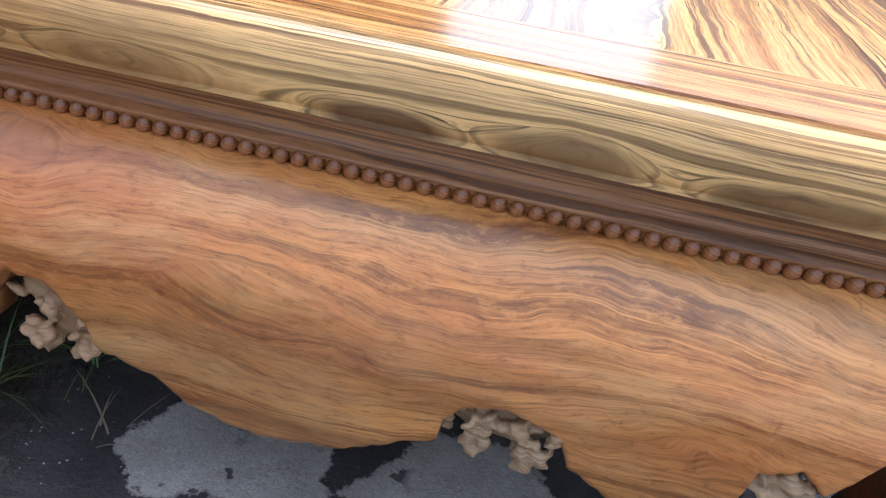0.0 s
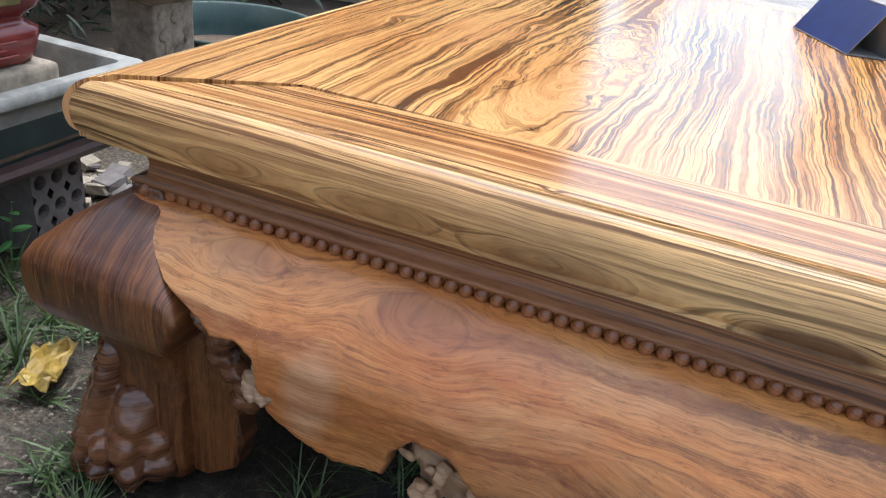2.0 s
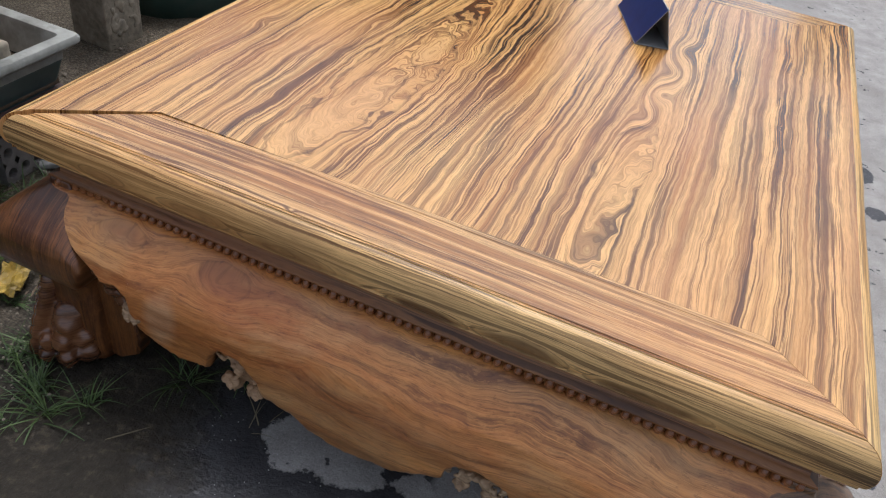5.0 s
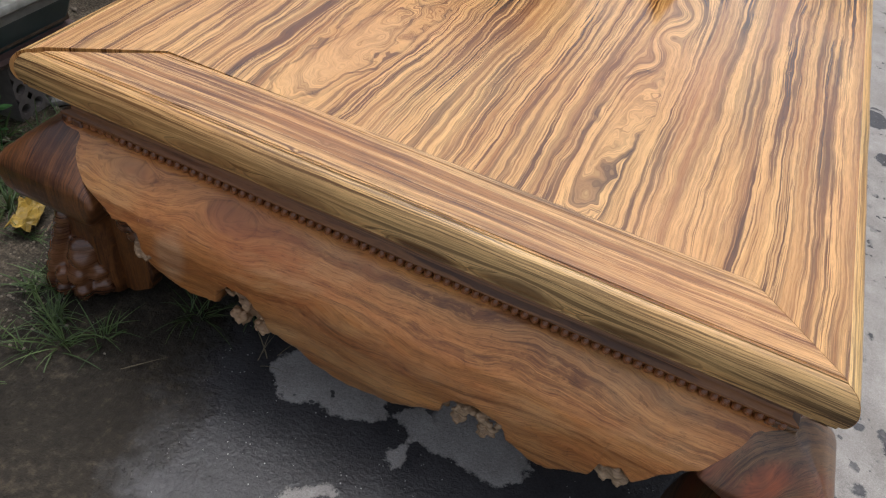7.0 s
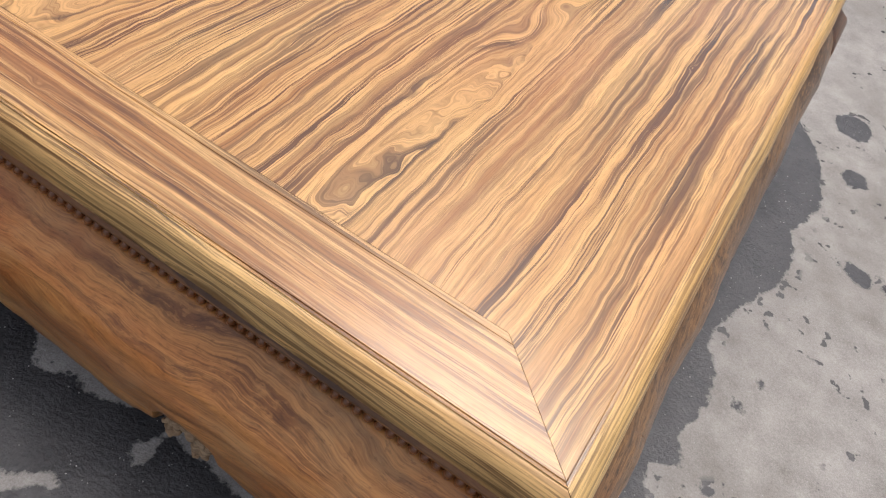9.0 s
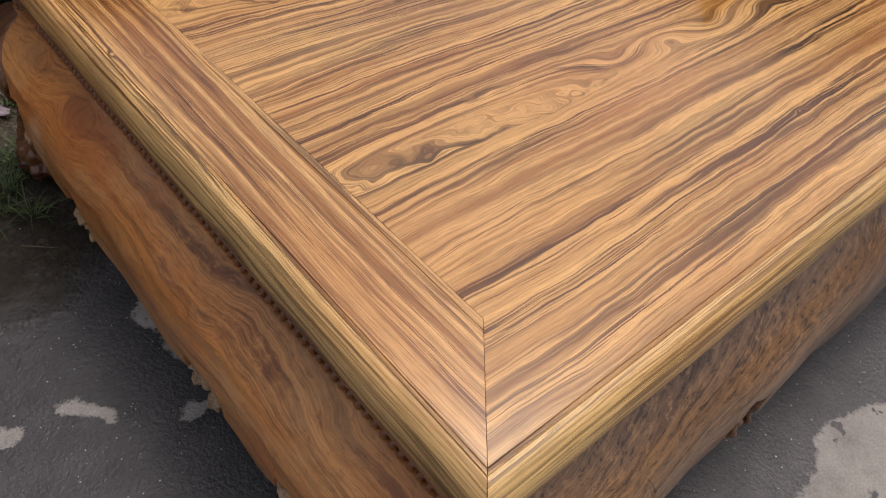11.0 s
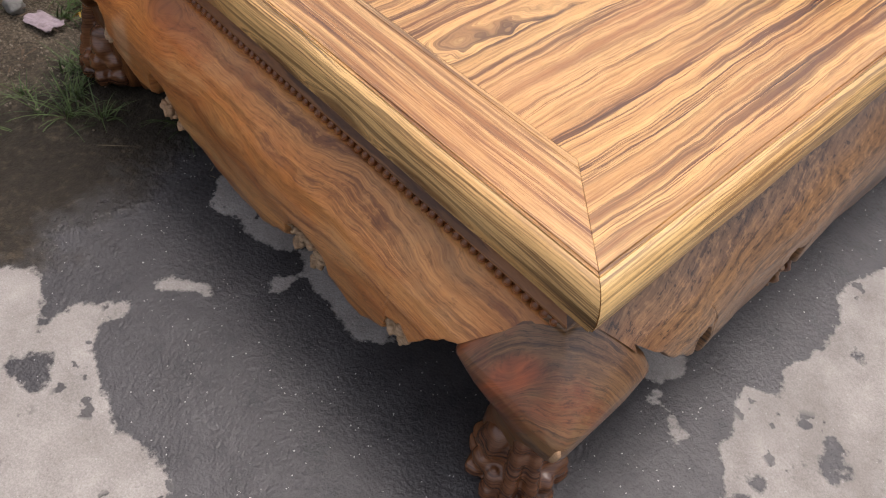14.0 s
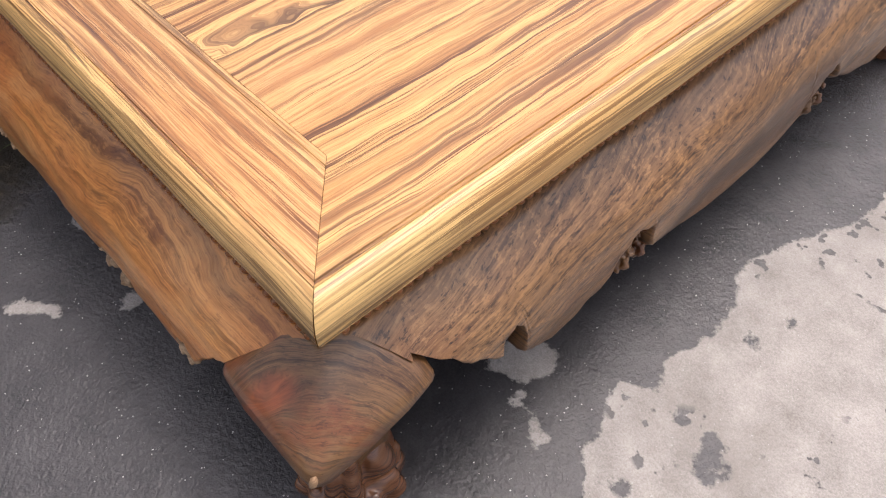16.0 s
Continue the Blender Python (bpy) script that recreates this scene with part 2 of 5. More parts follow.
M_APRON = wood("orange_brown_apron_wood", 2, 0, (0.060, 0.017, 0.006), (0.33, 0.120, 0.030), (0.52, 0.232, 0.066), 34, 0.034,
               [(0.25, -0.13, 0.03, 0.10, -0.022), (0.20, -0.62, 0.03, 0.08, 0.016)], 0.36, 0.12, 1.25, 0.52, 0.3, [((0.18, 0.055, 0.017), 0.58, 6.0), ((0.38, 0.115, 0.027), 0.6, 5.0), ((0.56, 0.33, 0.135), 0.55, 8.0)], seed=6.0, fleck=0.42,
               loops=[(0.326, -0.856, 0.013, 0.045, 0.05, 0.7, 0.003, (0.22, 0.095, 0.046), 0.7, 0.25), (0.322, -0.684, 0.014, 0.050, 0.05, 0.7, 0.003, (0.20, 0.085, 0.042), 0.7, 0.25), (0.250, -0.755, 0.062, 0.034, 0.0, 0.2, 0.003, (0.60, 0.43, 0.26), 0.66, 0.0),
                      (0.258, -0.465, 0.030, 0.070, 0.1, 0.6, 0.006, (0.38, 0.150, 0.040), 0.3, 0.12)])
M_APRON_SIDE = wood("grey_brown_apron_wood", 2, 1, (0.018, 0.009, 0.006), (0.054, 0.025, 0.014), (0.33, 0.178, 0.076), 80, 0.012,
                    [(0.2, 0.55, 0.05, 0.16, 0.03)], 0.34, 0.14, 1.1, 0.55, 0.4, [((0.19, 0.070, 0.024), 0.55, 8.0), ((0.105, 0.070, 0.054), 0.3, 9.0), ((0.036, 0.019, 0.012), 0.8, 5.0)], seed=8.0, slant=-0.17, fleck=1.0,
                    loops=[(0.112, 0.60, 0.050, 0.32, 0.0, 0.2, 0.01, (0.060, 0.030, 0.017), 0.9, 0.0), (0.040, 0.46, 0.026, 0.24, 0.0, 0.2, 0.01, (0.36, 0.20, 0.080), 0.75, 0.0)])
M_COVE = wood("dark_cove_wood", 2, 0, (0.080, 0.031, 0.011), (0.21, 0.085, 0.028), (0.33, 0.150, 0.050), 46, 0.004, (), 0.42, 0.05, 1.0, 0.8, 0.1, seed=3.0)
# same cove figure in darker colours for the left and right edges
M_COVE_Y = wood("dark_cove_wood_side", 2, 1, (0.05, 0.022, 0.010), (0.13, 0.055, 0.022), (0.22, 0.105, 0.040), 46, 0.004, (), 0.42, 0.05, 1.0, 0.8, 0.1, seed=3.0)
M_BEAD = wood("carved_bead_wood", 2, 0, (0.085, 0.030, 0.011), (0.21, 0.078, 0.028), (0.33, 0.135, 0.050), 60, 0.02, (), 0.28, 0.2, 0.9, 0.7, 0.1)
M_LEG = wood("dark_leg_wood", 0, 2, (0.020, 0.008, 0.004), (0.066, 0.023, 0.009), (0.22, 0.088, 0.026), 76, 0.006, (), 0.36, 0.18, 1.5, 1.0, 0.35, [((0.040, 0.015, 0.008), 0.65, 7.0), ((0.20, 0.075, 0.022), 0.5, 9.0)], seed=12.0, fleck=0.55)
M_LEG_RING = wood("ringed_leg_wood", 2, 0, (0.015, 0.007, 0.004), (0.060, 0.026, 0.012), (0.185, 0.098, 0.040), 58, 0.030,
                  (), 0.34, 0.18, 1.1, 0.62, 0.3, [((0.20, 0.050, 0.015), 0.8, 9.0), ((0.045, 0.022, 0.016), 0.7, 7.0)], seed=14.0, fleck=0.55, turned=True, heart=(0.172, -0.172, 0.240),
                  loops=[(0.100, -0.075, 0.022, 0.060, 0.0, 0.3, 0.01, (0.34, 0.080, 0.022), 0.75, 0.25)])
M_PAW = wood("polished_paw_wood", 2, 0, (0.026, 0.010, 0.006), (0.085, 0.032, 0.015), (0.19, 0.080, 0.033), 40, 0.02, (), 0.24, 0.35, 1.0, 0.8, 0.2, seed=16.0, fleck=0.3)
M_FLOWER = wood("pale_raw_carving", 2, 0, (0.11, 0.064, 0.030), (0.25, 0.158, 0.085), (0.37, 0.255, 0.150), 40, 0.03, (), 0.6, 0.0, 0.9, 0.6, 0.3)
M_UNDER = wood("raw_underside_wood", 0, 1, (0.08, 0.04, 0.02), (0.18, 0.09, 0.045), (0.26, 0.14, 0.07), 20, 0.02, (), 0.7, 0.0, 0.8, 0.6, 0.3)


def plain(name, color, rough=0.6, spread=0.35, scale=30.0, bump=0.2, dirt=None, **more):
    """A mottled plain surface: tone at two scales, grime and relief."""
    g = Nodes(name)
    a = g.noise(g.geo, scale, 4.0, 0.6)
    b = g.noise(g.geo, scale * 0.18, 2.0)
    f = g.math("ADD", g.math("MULTIPLY", a, 0.6), g.math("MULTIPLY", b, 0.4))
    lo, hi = tuple(c * (1 - spread) for c in color), tuple(min(1, c * (1 + spread)) for c in color)
    col = g.ramp(f, (0.3, lo), (0.7, hi))
    if dirt:
        col = g.mix(g.math("MULTIPLY", g.ramp(g.noise(g.geo, scale * 0.35, 5.0, 0.65), (0.48, 0.0), (0.66, 1.0)), 0.8), col, dirt)
    return g.finish(col, g.math("MULTIPLY_ADD", b, 0.2, rough - 0.1), a, bump, 0.004, **more)


M_GLAZE_PALE = plain("pale_weathered_glaze", (0.31, 0.31, 0.275), 0.5, 0.35, 25, 0.2, (0.13, 0.125, 0.10))
M_GLAZE_GREEN = plain("dark_green_glaze", (0.018, 0.045, 0.045), 0.3, 0.4, 20, 0.1, (0.06, 0.06, 0.055))
M_GLAZE_BROWN = plain("brown_glaze", (0.075, 0.045, 0.040), 0.35, 0.35, 20, 0.1)
M_GLAZE_RED = plain("oxblood_glaze", (0.16, 0.022, 0.020), 0.22, 0.35, 12, 0.06, (0.24, 0.05, 0.04))
M_GLAZE_OLIVE = plain("olive_relief_glaze", (0.20, 0.17, 0.045), 0.35, 0.5, 35, 0.5)
M_STONE = plain("weathered_cast_stone", (0.33, 0.28, 0.205), 0.85, 0.45, 45, 0.9, (0.12, 0.105, 0.075))
M_TUB = plain("green_plastic_tub", (0.008, 0.042, 0.034), 0.45, 0.4, 9, 0.05, (0.060, 0.085, 0.070))
M_BRICK = plain("grey_hollow_brick", (0.17, 0.15, 0.135), 0.9, 0.3, 50, 0.5)
# near-black: the deep shade is put into the colour
M_WALL_DARK = plain("shade_black_wall", (0.012, 0.012, 0.009), 0.9, 0.6, 6, 0.6)
M_WALL_GREY = plain("grey_screen_wall", (0.24, 0.23, 0.22), 0.9, 0.2, 3, 0.3, (0.28, 0.26, 0.24))
M_YELLOW = plain("crumpled_yellow_wrapper", (0.38, 0.25, 0.04), 0.5, 0.5, 55, 0.8, (0.05, 0.035, 0.010))
M_PINK = plain("faded_pink_paper", (0.38, 0.31, 0.34), 0.8, 0.3, 60, 0.3, (0.18, 0.14, 0.14))
M_PEBBLE = plain("grey_pebble", (0.26, 0.25, 0.23), 0.8, 0.4, 60, 0.4)
M_LITTER = plain("dry_leaf_litter", (0.12, 0.085, 0.055), 0.9, 0.5, 60, 0.3)
M_STRAW = plain("dry_twig", (0.16, 0.13, 0.08), 0.85, 0.3, 60, 0.2)
M_BLUE = plain("navy_blue_card", (0.018, 0.030, 0.125), 0.35, 0.3, 25, 0.05)
M_CARD_IN = plain("grey_card_inside", (0.26, 0.26, 0.25), 0.6, 0.1, 25, 0.02)
M_CARD_FACE = plain("printed_card_face", (0.13, 0.14, 0.17), 0.4, 0.1, 25, 0.02)
M_CARD_WHITE = plain("white_card_print", (0.70, 0.70, 0.68), 0.5, 0.05, 25, 0.0)
M_CARD_GOLD = plain("yellow_card_print", (0.60, 0.45, 0.08), 0.5, 0.1, 25, 0.0)


def leaf_material(name, low, high, rough=0.5):
    g = Nodes(name)
    i = g.node("ShaderNodeNewGeometry").outputs["Random Per Island"]
    col = g.ramp(g.math("ADD", g.math("MULTIPLY", i, 0.7), g.math("MULTIPLY", g.noise(g.geo, 60, 2), 0.3)), (0.15, low), (0.85, high))
    return g.finish(col, rough, g.noise(g.geo, 250, 2), 0.15, Subsurface_Weight=0.0)


M_GRASS = leaf_material("grass_green", (0.024, 0.050, 0.011), (0.095, 0.145, 0.038))
M_LEAF = leaf_material("weed_leaf_green", (0.022, 0.075, 0.016), (0.075, 0.20, 0.05))


def ground_material():
    """Concrete, wet where it was splashed and dry where not, giving way to trodden soil."""
    g = Nodes("wet_and_dry_concrete")
    p = g.geo
    edge = g.math("ADD", g.math("MULTIPLY", g.math("SUBTRACT", g.noise(p, 34, 5, 0.7), 0.5), 0.046),
                  g.math("MULTIPLY", g.math("SUBTRACT", g.noise(p, 10, 3), 0.5), 0.022))
    d = g.math("ADD", g.attr("dry"), edge)
    dry = g.ramp(g.math("MULTIPLY_ADD", d, 10.0, 0.5), (0.47, 0.0), (0.53, 1.0))
    drops = g.ramp(g.math("SUBTRACT", g.noise(p, 34, 3, 0.5), g.math("MULTIPLY", d, 0.35)), (0.585, 0.0), (0.615, 1.0))
    drops = g.math("MULTIPLY", drops, g.ramp(g.noise(p, 6.5, 2), (0.52, 0.0), (0.56, 0.85)))
    dry = g.math("MULTIPLY", dry, g.math("SUBTRACT", 1.0, drops))
    grit = g.noise(p, 420, 3, 0.65)
    mottle = g.noise(p, 14, 5, 0.6)
    speck = g.math("LESS_THAN", g.cells(p, 150), 0.17)
    keep = g.math("GREATER_THAN", g.noise(p, 120, 0), 0.66)
    speck = g.math("MULTIPLY", speck, keep)
    dry_col = g.ramp(g.math("ADD", g.math("MULTIPLY", grit, 0.5), g.math("MULTIPLY", mottle, 0.5)), (0.33, (0.20, 0.185, 0.168)), (0.5, (0.32, 0.298, 0.274)), (0.66, (0.43, 0.405, 0.375)))
    dry_col = g.mix(g.math("MULTIPLY", g.ramp(g.noise(p, 2.6, 4, 0.6), (0.48, 0.0), (0.64, 1.0)), 0.45), dry_col, (0.185, 0.165, 0.145))
    wet_col = g.ramp(g.math("ADD", g.math("MULTIPLY", grit, 0.4), g.math("MULTIPLY", mottle, 0.6)), (0.3, (0.026, 0.0255, 0.027)), (0.7, (0.066, 0.064, 0.066)))
    col = g.mix(dry, wet_col, dry_col)
    col = g.mix(g.math("MULTIPLY", speck, 0.75), col, (0.46, 0.45, 0.43))
    soil = g.ramp(g.math("ADD", g.attr("soil"), g.math("MULTIPLY", g.math("SUBTRACT", g.noise(p, 9, 5, 0.65), 0.5), 0.9)), (0.35, 0.0), (0.65, 1.0))
    soil = g.math("MULTIPLY", soil, g.math("SUBTRACT", 1.0, dry))
    soil_col = g.ramp(g.math("ADD", g.math("MULTIPLY", g.noise(p, 60, 5, 0.7), 0.6), g.math("MULTIPLY", g.noise(p, 5, 3), 0.4)),
                      (0.34, (0.014, 0.012, 0.009)), (0.54, (0.034, 0.028, 0.020)), (0.72, (0.115, 0.090, 0.062)))
    # pale gravelly soil farther left, its sunlit brightness put into the colour too
    bright_soil = g.math("ADD", g.attr("soil"), g.math("MULTIPLY", g.math("SUBTRACT", g.noise(p, 7, 5, 0.7), 0.5), 1.6))
    sand = g.ramp(g.noise(p, 160, 4, 0.75), (0.36, (0.045, 0.035, 0.024)), (0.50, (0.120, 0.096, 0.067)), (0.64, (0.29, 0.24, 0.175)))
    soil_col = g.mix(g.math("MULTIPLY", g.math("MULTIPLY_ADD", bright_soil, 1.5, -2.2, clamp=True), 0.7), soil_col, sand)
    col = g.mix(soil, col, soil_col)
    rough = g.math("ADD", g.math("MULTIPLY", dry, 0.55), g.math("MULTIPLY_ADD", mottle, 0.16, 0.05))
    rough = g.math("MAXIMUM", rough, g.math("MULTIPLY", soil, 0.62))
    h = g.math("ADD", g.math("MULTIPLY", g.noise(p, 130, 3, 0.6), 0.7), g.math("MULTIPLY", grit, 0.3))
    h = g.math("ADD", h, g.math("MULTIPLY", soil, g.math("MULTIPLY", g.noise(p, 45, 4, 0.7), 2.5)))
    return g.finish(col, rough, h, 0.75, 0.004, Specular_IOR_Level=g.math("SUBTRACT", 0.50, g.math("MULTIPLY", g.math("MAXIMUM", dry, soil), 0.3)))


M_GROUND = ground_material()


# ---------------------------------------------------------------- mesh helpers
def mesh_of(name, bm, *materials, smooth=True):
    me = bpy.data.meshes.new(name)
    bm.normal_update()
    bm.to_mesh(me)
    bm.free()
    for m in materials:
        me.materials.append(m)
    if smooth:
        me.polygons.foreach_set("use_smooth", [True] * len(me.polygons))
    return me


def part(name, bm, material, parent, label="", smooth=True):
    mats = material if isinstance(material, (tuple, list)) else (material,)
    ob = new(name, mesh_of(name, bm, *mats, smooth=smooth))
    ob.parent = parent
    if label:
        tagged(ob, label)
    return ob


def empty(name, at, label, category, group="", kind=""):
    ob = new(name)
    ob.empty_display_size = 0.05
    ob.location = at
    return tagged(ob, label, category, group, kind)


def block(bm, lo, hi, bevel=0.0, turn=None, segments=2):
    """A box from corner lo to corner hi, its edges rounded, added to bm."""
    b = bmesh.new()
    bmesh.ops.create_cube(b, size=1.0)
    for v in b.verts:
        v.co = Vector([l + (h - l) * (c + 0.5) for l, h, c in zip(lo, hi, v.co)])
    if bevel:
        bmesh.ops.bevel(b, geom=b.edges[:], offset=bevel, segments=segments, affect="EDGES", profile=0.6)
    if turn:
        b.transform(turn)
    merge(bm, b)
    return bm


def merge(bm, other):
    me = bpy.data.meshes.new("tmp")
    other.to_mesh(me)
    other.free()
    bm.from_mesh(me)
    bpy.data.meshes.remove(me)


def ball(bm, at, size, turn=None, detail=2, rough=0.0, seed=0.0):
    """A lump: an ellipsoid of half sizes, optionally uneven."""
    b = bmesh.new()
    bmesh.ops.create_icosphere(b, subdivisions=detail, radius=1.0)
    for v in b.verts:
        k = 1 + rough * noise.noise(v.co * 1.7 + Vector((seed, seed * 1.3, 0)))
        v.co = Vector([c * s * k for c, s in zip(v.co, size)])
    m = Matrix.Translation(at) @ (turn or Matrix())
    b.transform(m)
    merge(bm, b)


def sheet(bm, rows, close=False, slot=0):
    """Quads between rows of points of equal length; returns the rows of vertices."""
    vs = [[bm.verts.new(p) for p in row] for row in rows]
    for a, b in zip(vs, vs[1:]):
        n = len(a)
        for i in range(n if close else n - 1):
            f = bm.faces.new((a[i], a[(i + 1) % n], b[(i + 1) % n], b[i]))
            f.material_index = slot
    return vs


def line_at(table, x):
    return float(np.interp(x, [a for a, _ in table], [b for _, b in table]))


def spin(bm, outline, steps=48, centre=(0, 0, 0)):
    """A turned body from (radius, height) points."""
    rows = [[Vector(centre) + Vector((r * math.cos(a), r * math.sin(a), z)) for a in (2 * math.pi * k / steps for k in range(steps))] for r, z in outline]
    sheet(bm, rows, close=True)


# ---------------------------------------------------------------- ground
SHORE = [(-0.75, 0.40), (-0.043, 0.362), (0.03, 0.33), (0.098, 0.335), (0.146, 0.284), (0.20, 0.280), (0.245, 0.252), (0.27, 0.254), (0.297, 0.302), (0.348, 0.276), (0.45, 0.302), (0.504, 0.290), (0.57, 0.254), (0.66, 0.275),
         (0.81, 0.338), (0.93, 0.335), (0.964, 0.312), (1.10, 0.357), (1.27, 0.316), (1.44, 0.20), (1.75, 0.10)]
# outlines of the dry patches before the table, and of a splash inside the first
DRY = [[(-0.66, -0.51), (-0.63, -0.463), (-0.571, -0.479), (-0.523, -0.512), (-0.506, -0.515), (-0.523, -0.486), (-0.517, -0.436), (-0.475, -0.382), (-0.453, -0.397), (-0.464, -0.429), (-0.439, -0.463), (-0.37, -0.483), (-0.292, -0.50),
        (-0.258, -0.484), (-0.209, -0.476), (-0.163, -0.485), (-0.10, -1.1), (-0.02, -2.9), (-0.75, -2.9), (-0.82, -1.4)],
       [(-0.482, -0.335), (-0.483, -0.309), (-0.43, -0.274), (-0.411, -0.280), (-0.447, -0.305), (-0.461, -0.341)], [(-0.380, -0.179), (-0.355, -0.143), (-0.343, -0.175), (-0.352, -0.203)],
       [(-0.632, -0.123), (-0.617, -0.09), (-0.55, 0.06), (-0.45, 0.06), (-0.408, -0.131), (-0.475, -0.163), (-0.527, -0.155), (-0.552, -0.176), (-0.582, -0.18)]]
DRY_MORE = [[(-0.396, -0.112), (-0.326, 0.0), (-0.226, 0.0), (-0.16, -0.093), (-0.171, -0.128), (-0.206, -0.152), (-0.279, -0.142), (-0.34, -0.141), (-0.37, -0.122)],
            [(0.085, 0.155), (0.10, 0.23), (0.162, 0.238), (0.176, 0.21), (0.160, 0.17), (0.114, 0.141)], [(0.163, 0.125), (0.170, 0.151), (0.186, 0.136)], [(0.202, 0.138), (0.245, 0.124), (0.230, 0.100)]]
SPLASH = [(-0.489, -0.572), (-0.478, -0.535), (-0.459, -0.519), (-0.406, -0.55), (-0.436, -0.565)]
DROPS = [(0.347, 0.287, 0.012), (0.399, 0.287, 0.016), (0.431, 0.268, 0.012), (0.350, 0.144, 0.014), (0.374, 0.096, 0.012), (0.341, 0.479, 0.010), (0.369, 0.541, 0.008), (0.36, 1.479, 0.05), (0.403, 1.266, 0.035), (0.458, 0.956, 0.022), (0.480, 0.950, 0.024),
         (0.545, 0.96, 0.020), (0.411, 0.262, 0.016), (0.420, 0.240, 0.012), (0.342, 0.467, 0.014), (0.354, 0.104, 0.016)]


def inside_by(outline, x, y):
    """Metres inside (+) or outside (-) of a closed outline, for arrays of places."""
    best, within = np.full(x.shape, 9.0), np.zeros(x.shape, bool)
    for (ax, ay), (bx, by) in zip(outline, outline[1:] + outline[:1]):
        ex, ey = bx - ax, by - ay
        t = np.clip(((x - ax) * ex + (y - ay) * ey) / (ex * ex + ey * ey), 0, 1)
        best = np.minimum(best, np.hypot(x - ax - t * ex, y - ay - t * ey))
        cross = ((ay > y) != (by > y)) & (x < ax + (y - ay) * ex / (ey if abs(ey) > 1e-9 else 1e-9))
        within ^= cross
    return np.where(within, best, -best)


def dryness(x, y):
    """Metres inside (+) or outside (-) of the dry patches."""
    d = np.minimum(x - np.interp(y, [a for a, _ in SHORE], [b for _, b in SHORE]), y + 0.75)
    for cx, cy, r in DROPS:
        d = np.minimum(d, np.hypot(x - cx, y - cy) - r)
    d = np.maximum(d, np.minimum(y - 1.75, x + 1.45))
    for outline in DRY + DRY_MORE:
        d = np.maximum(d, inside_by(outline, x, y))
    d = np.minimum(d, -inside_by(SPLASH, x, y))
    return np.clip(d, -0.12, 0.12)


def build_ground():
    near = np.concatenate([np.arange(-3.0, -0.72, 0.03), np.arange(-0.72, 1.6, 0.011), np.arange(1.6, 3.0001, 0.03)])
    tail = 3.0 + np.cumsum(0.05 * 1.32 ** np.arange(1, 32))
    xs = np.concatenate([-tail[::-1], near, tail])
    n = len(xs)
    gx, gy = np.meshgrid(xs, xs)
    dry = dryness(gx, gy).ravel().tolist()
    verts, soil = [], []
    for y in xs:
        for x in xs:
            s = min(2.2, max(0.0, (-0.54 - x - 0.25 * (y + 0.2)) / 0.35)) if y < 1.6 else min(1.0, max(0.0, (-1.5 - x) / 0.5))
            far = max(abs(x), abs(y)) > 3
            z = -0.003 if far else (noise.noise((x * 2.2, y * 2.2, 0)) * 0.018 + noise.noise((x * 9, y * 9, 3)) * 0.007 - 0.004) * min(s, 1.0) - 0.001
            verts.append((x, y, z)), soil.append(s)
    faces = [(j * n + i, j * n + i + 1, (j + 1) * n + i + 1, (j + 1) * n + i) for j in range(n - 1) for i in range(n - 1)]
    me = bpy.data.meshes.new("ground")
    me.from_pydata(verts, [], faces)
    for key, values in (("dry", dry), ("soil", soil)):
        me.attributes.new(key, "FLOAT", "POINT").data.foreach_set("value", values)
    me.materials.append(M_GROUND)
    me.polygons.foreach_set("use_smooth", [True] * len(me.polygons))
    return tagged(new("ground", me), "grey concrete yard, wet and dry in patches, with muddy soil", "ground", kind="structure")


build_ground()


def wall(name, lo, hi, material, label):
    bm = bmesh.new()
    block(bm, lo, hi, 0.02)
    return tagged(new(name, mesh_of(name, bm, material, smooth=False)), label, "wall", kind="structure")


# backs the pots with painted darkness, and blocks low sky on the left
wall("wall_west", (-3.0, -3.0, 0.0), (-2.8, 3.1, 1.7), M_WALL_DARK, "near-black wall behind the garden pots, shade put into its colour")
# unseen screens added to leave one gap of sky for the table's glare
wall("light_screen_north_west", (-30.0, 14.0, 0.0), (-2.9, 14.4, 7.5), M_WALL_DARK, "unseen dark screen added to darken the reflection in the table top")
# right edge of the sky gap, an added screen out of view
wall("light_screen_north_east", (1.2, 14.0, 0.0), (30.0, 14.4, 5.0), M_WALL_GREY, "unseen grey screen added to limit sky glare on the table top")



# unseen board, added to put an orange reflection on the table top
def far_reflection_board():
    sign = empty("orange_reflection_board", (-2.05, 13.5, 0), "unseen orange board on two posts, added for its reflection in the table top", "sign")
    bm = bmesh.new()
    block(bm, (-0.36, -0.03, 1.85), (0.36, 0.0, 2.75), 0.01)
    part("board", bm, plain("orange_paint", (0.62, 0.10, 0.025), 0.5, 0.2, 4), sign)
    for x in (-0.30, 0.24):
        bm = bmesh.new()
        block(bm, (x, 0.002, 0), (x + 0.06, 0.062, 2.7), 0.008)
        part("post", bm, M_BRICK, sign)


far_reflection_board()

# ---------------------------------------------------------------- the table
TOP = 0.450
X0, X1, Y0, Y1 = -0.883, 0.0, 0.0, 1.185
WIDE = {"front": 0.126, "right": 0.144, "left": 0.182, "back": 0.122}
table = empty("carved_table", (0, 0, 0), "low carved hardwood table with striped glossy top standing on wet concrete", "table")

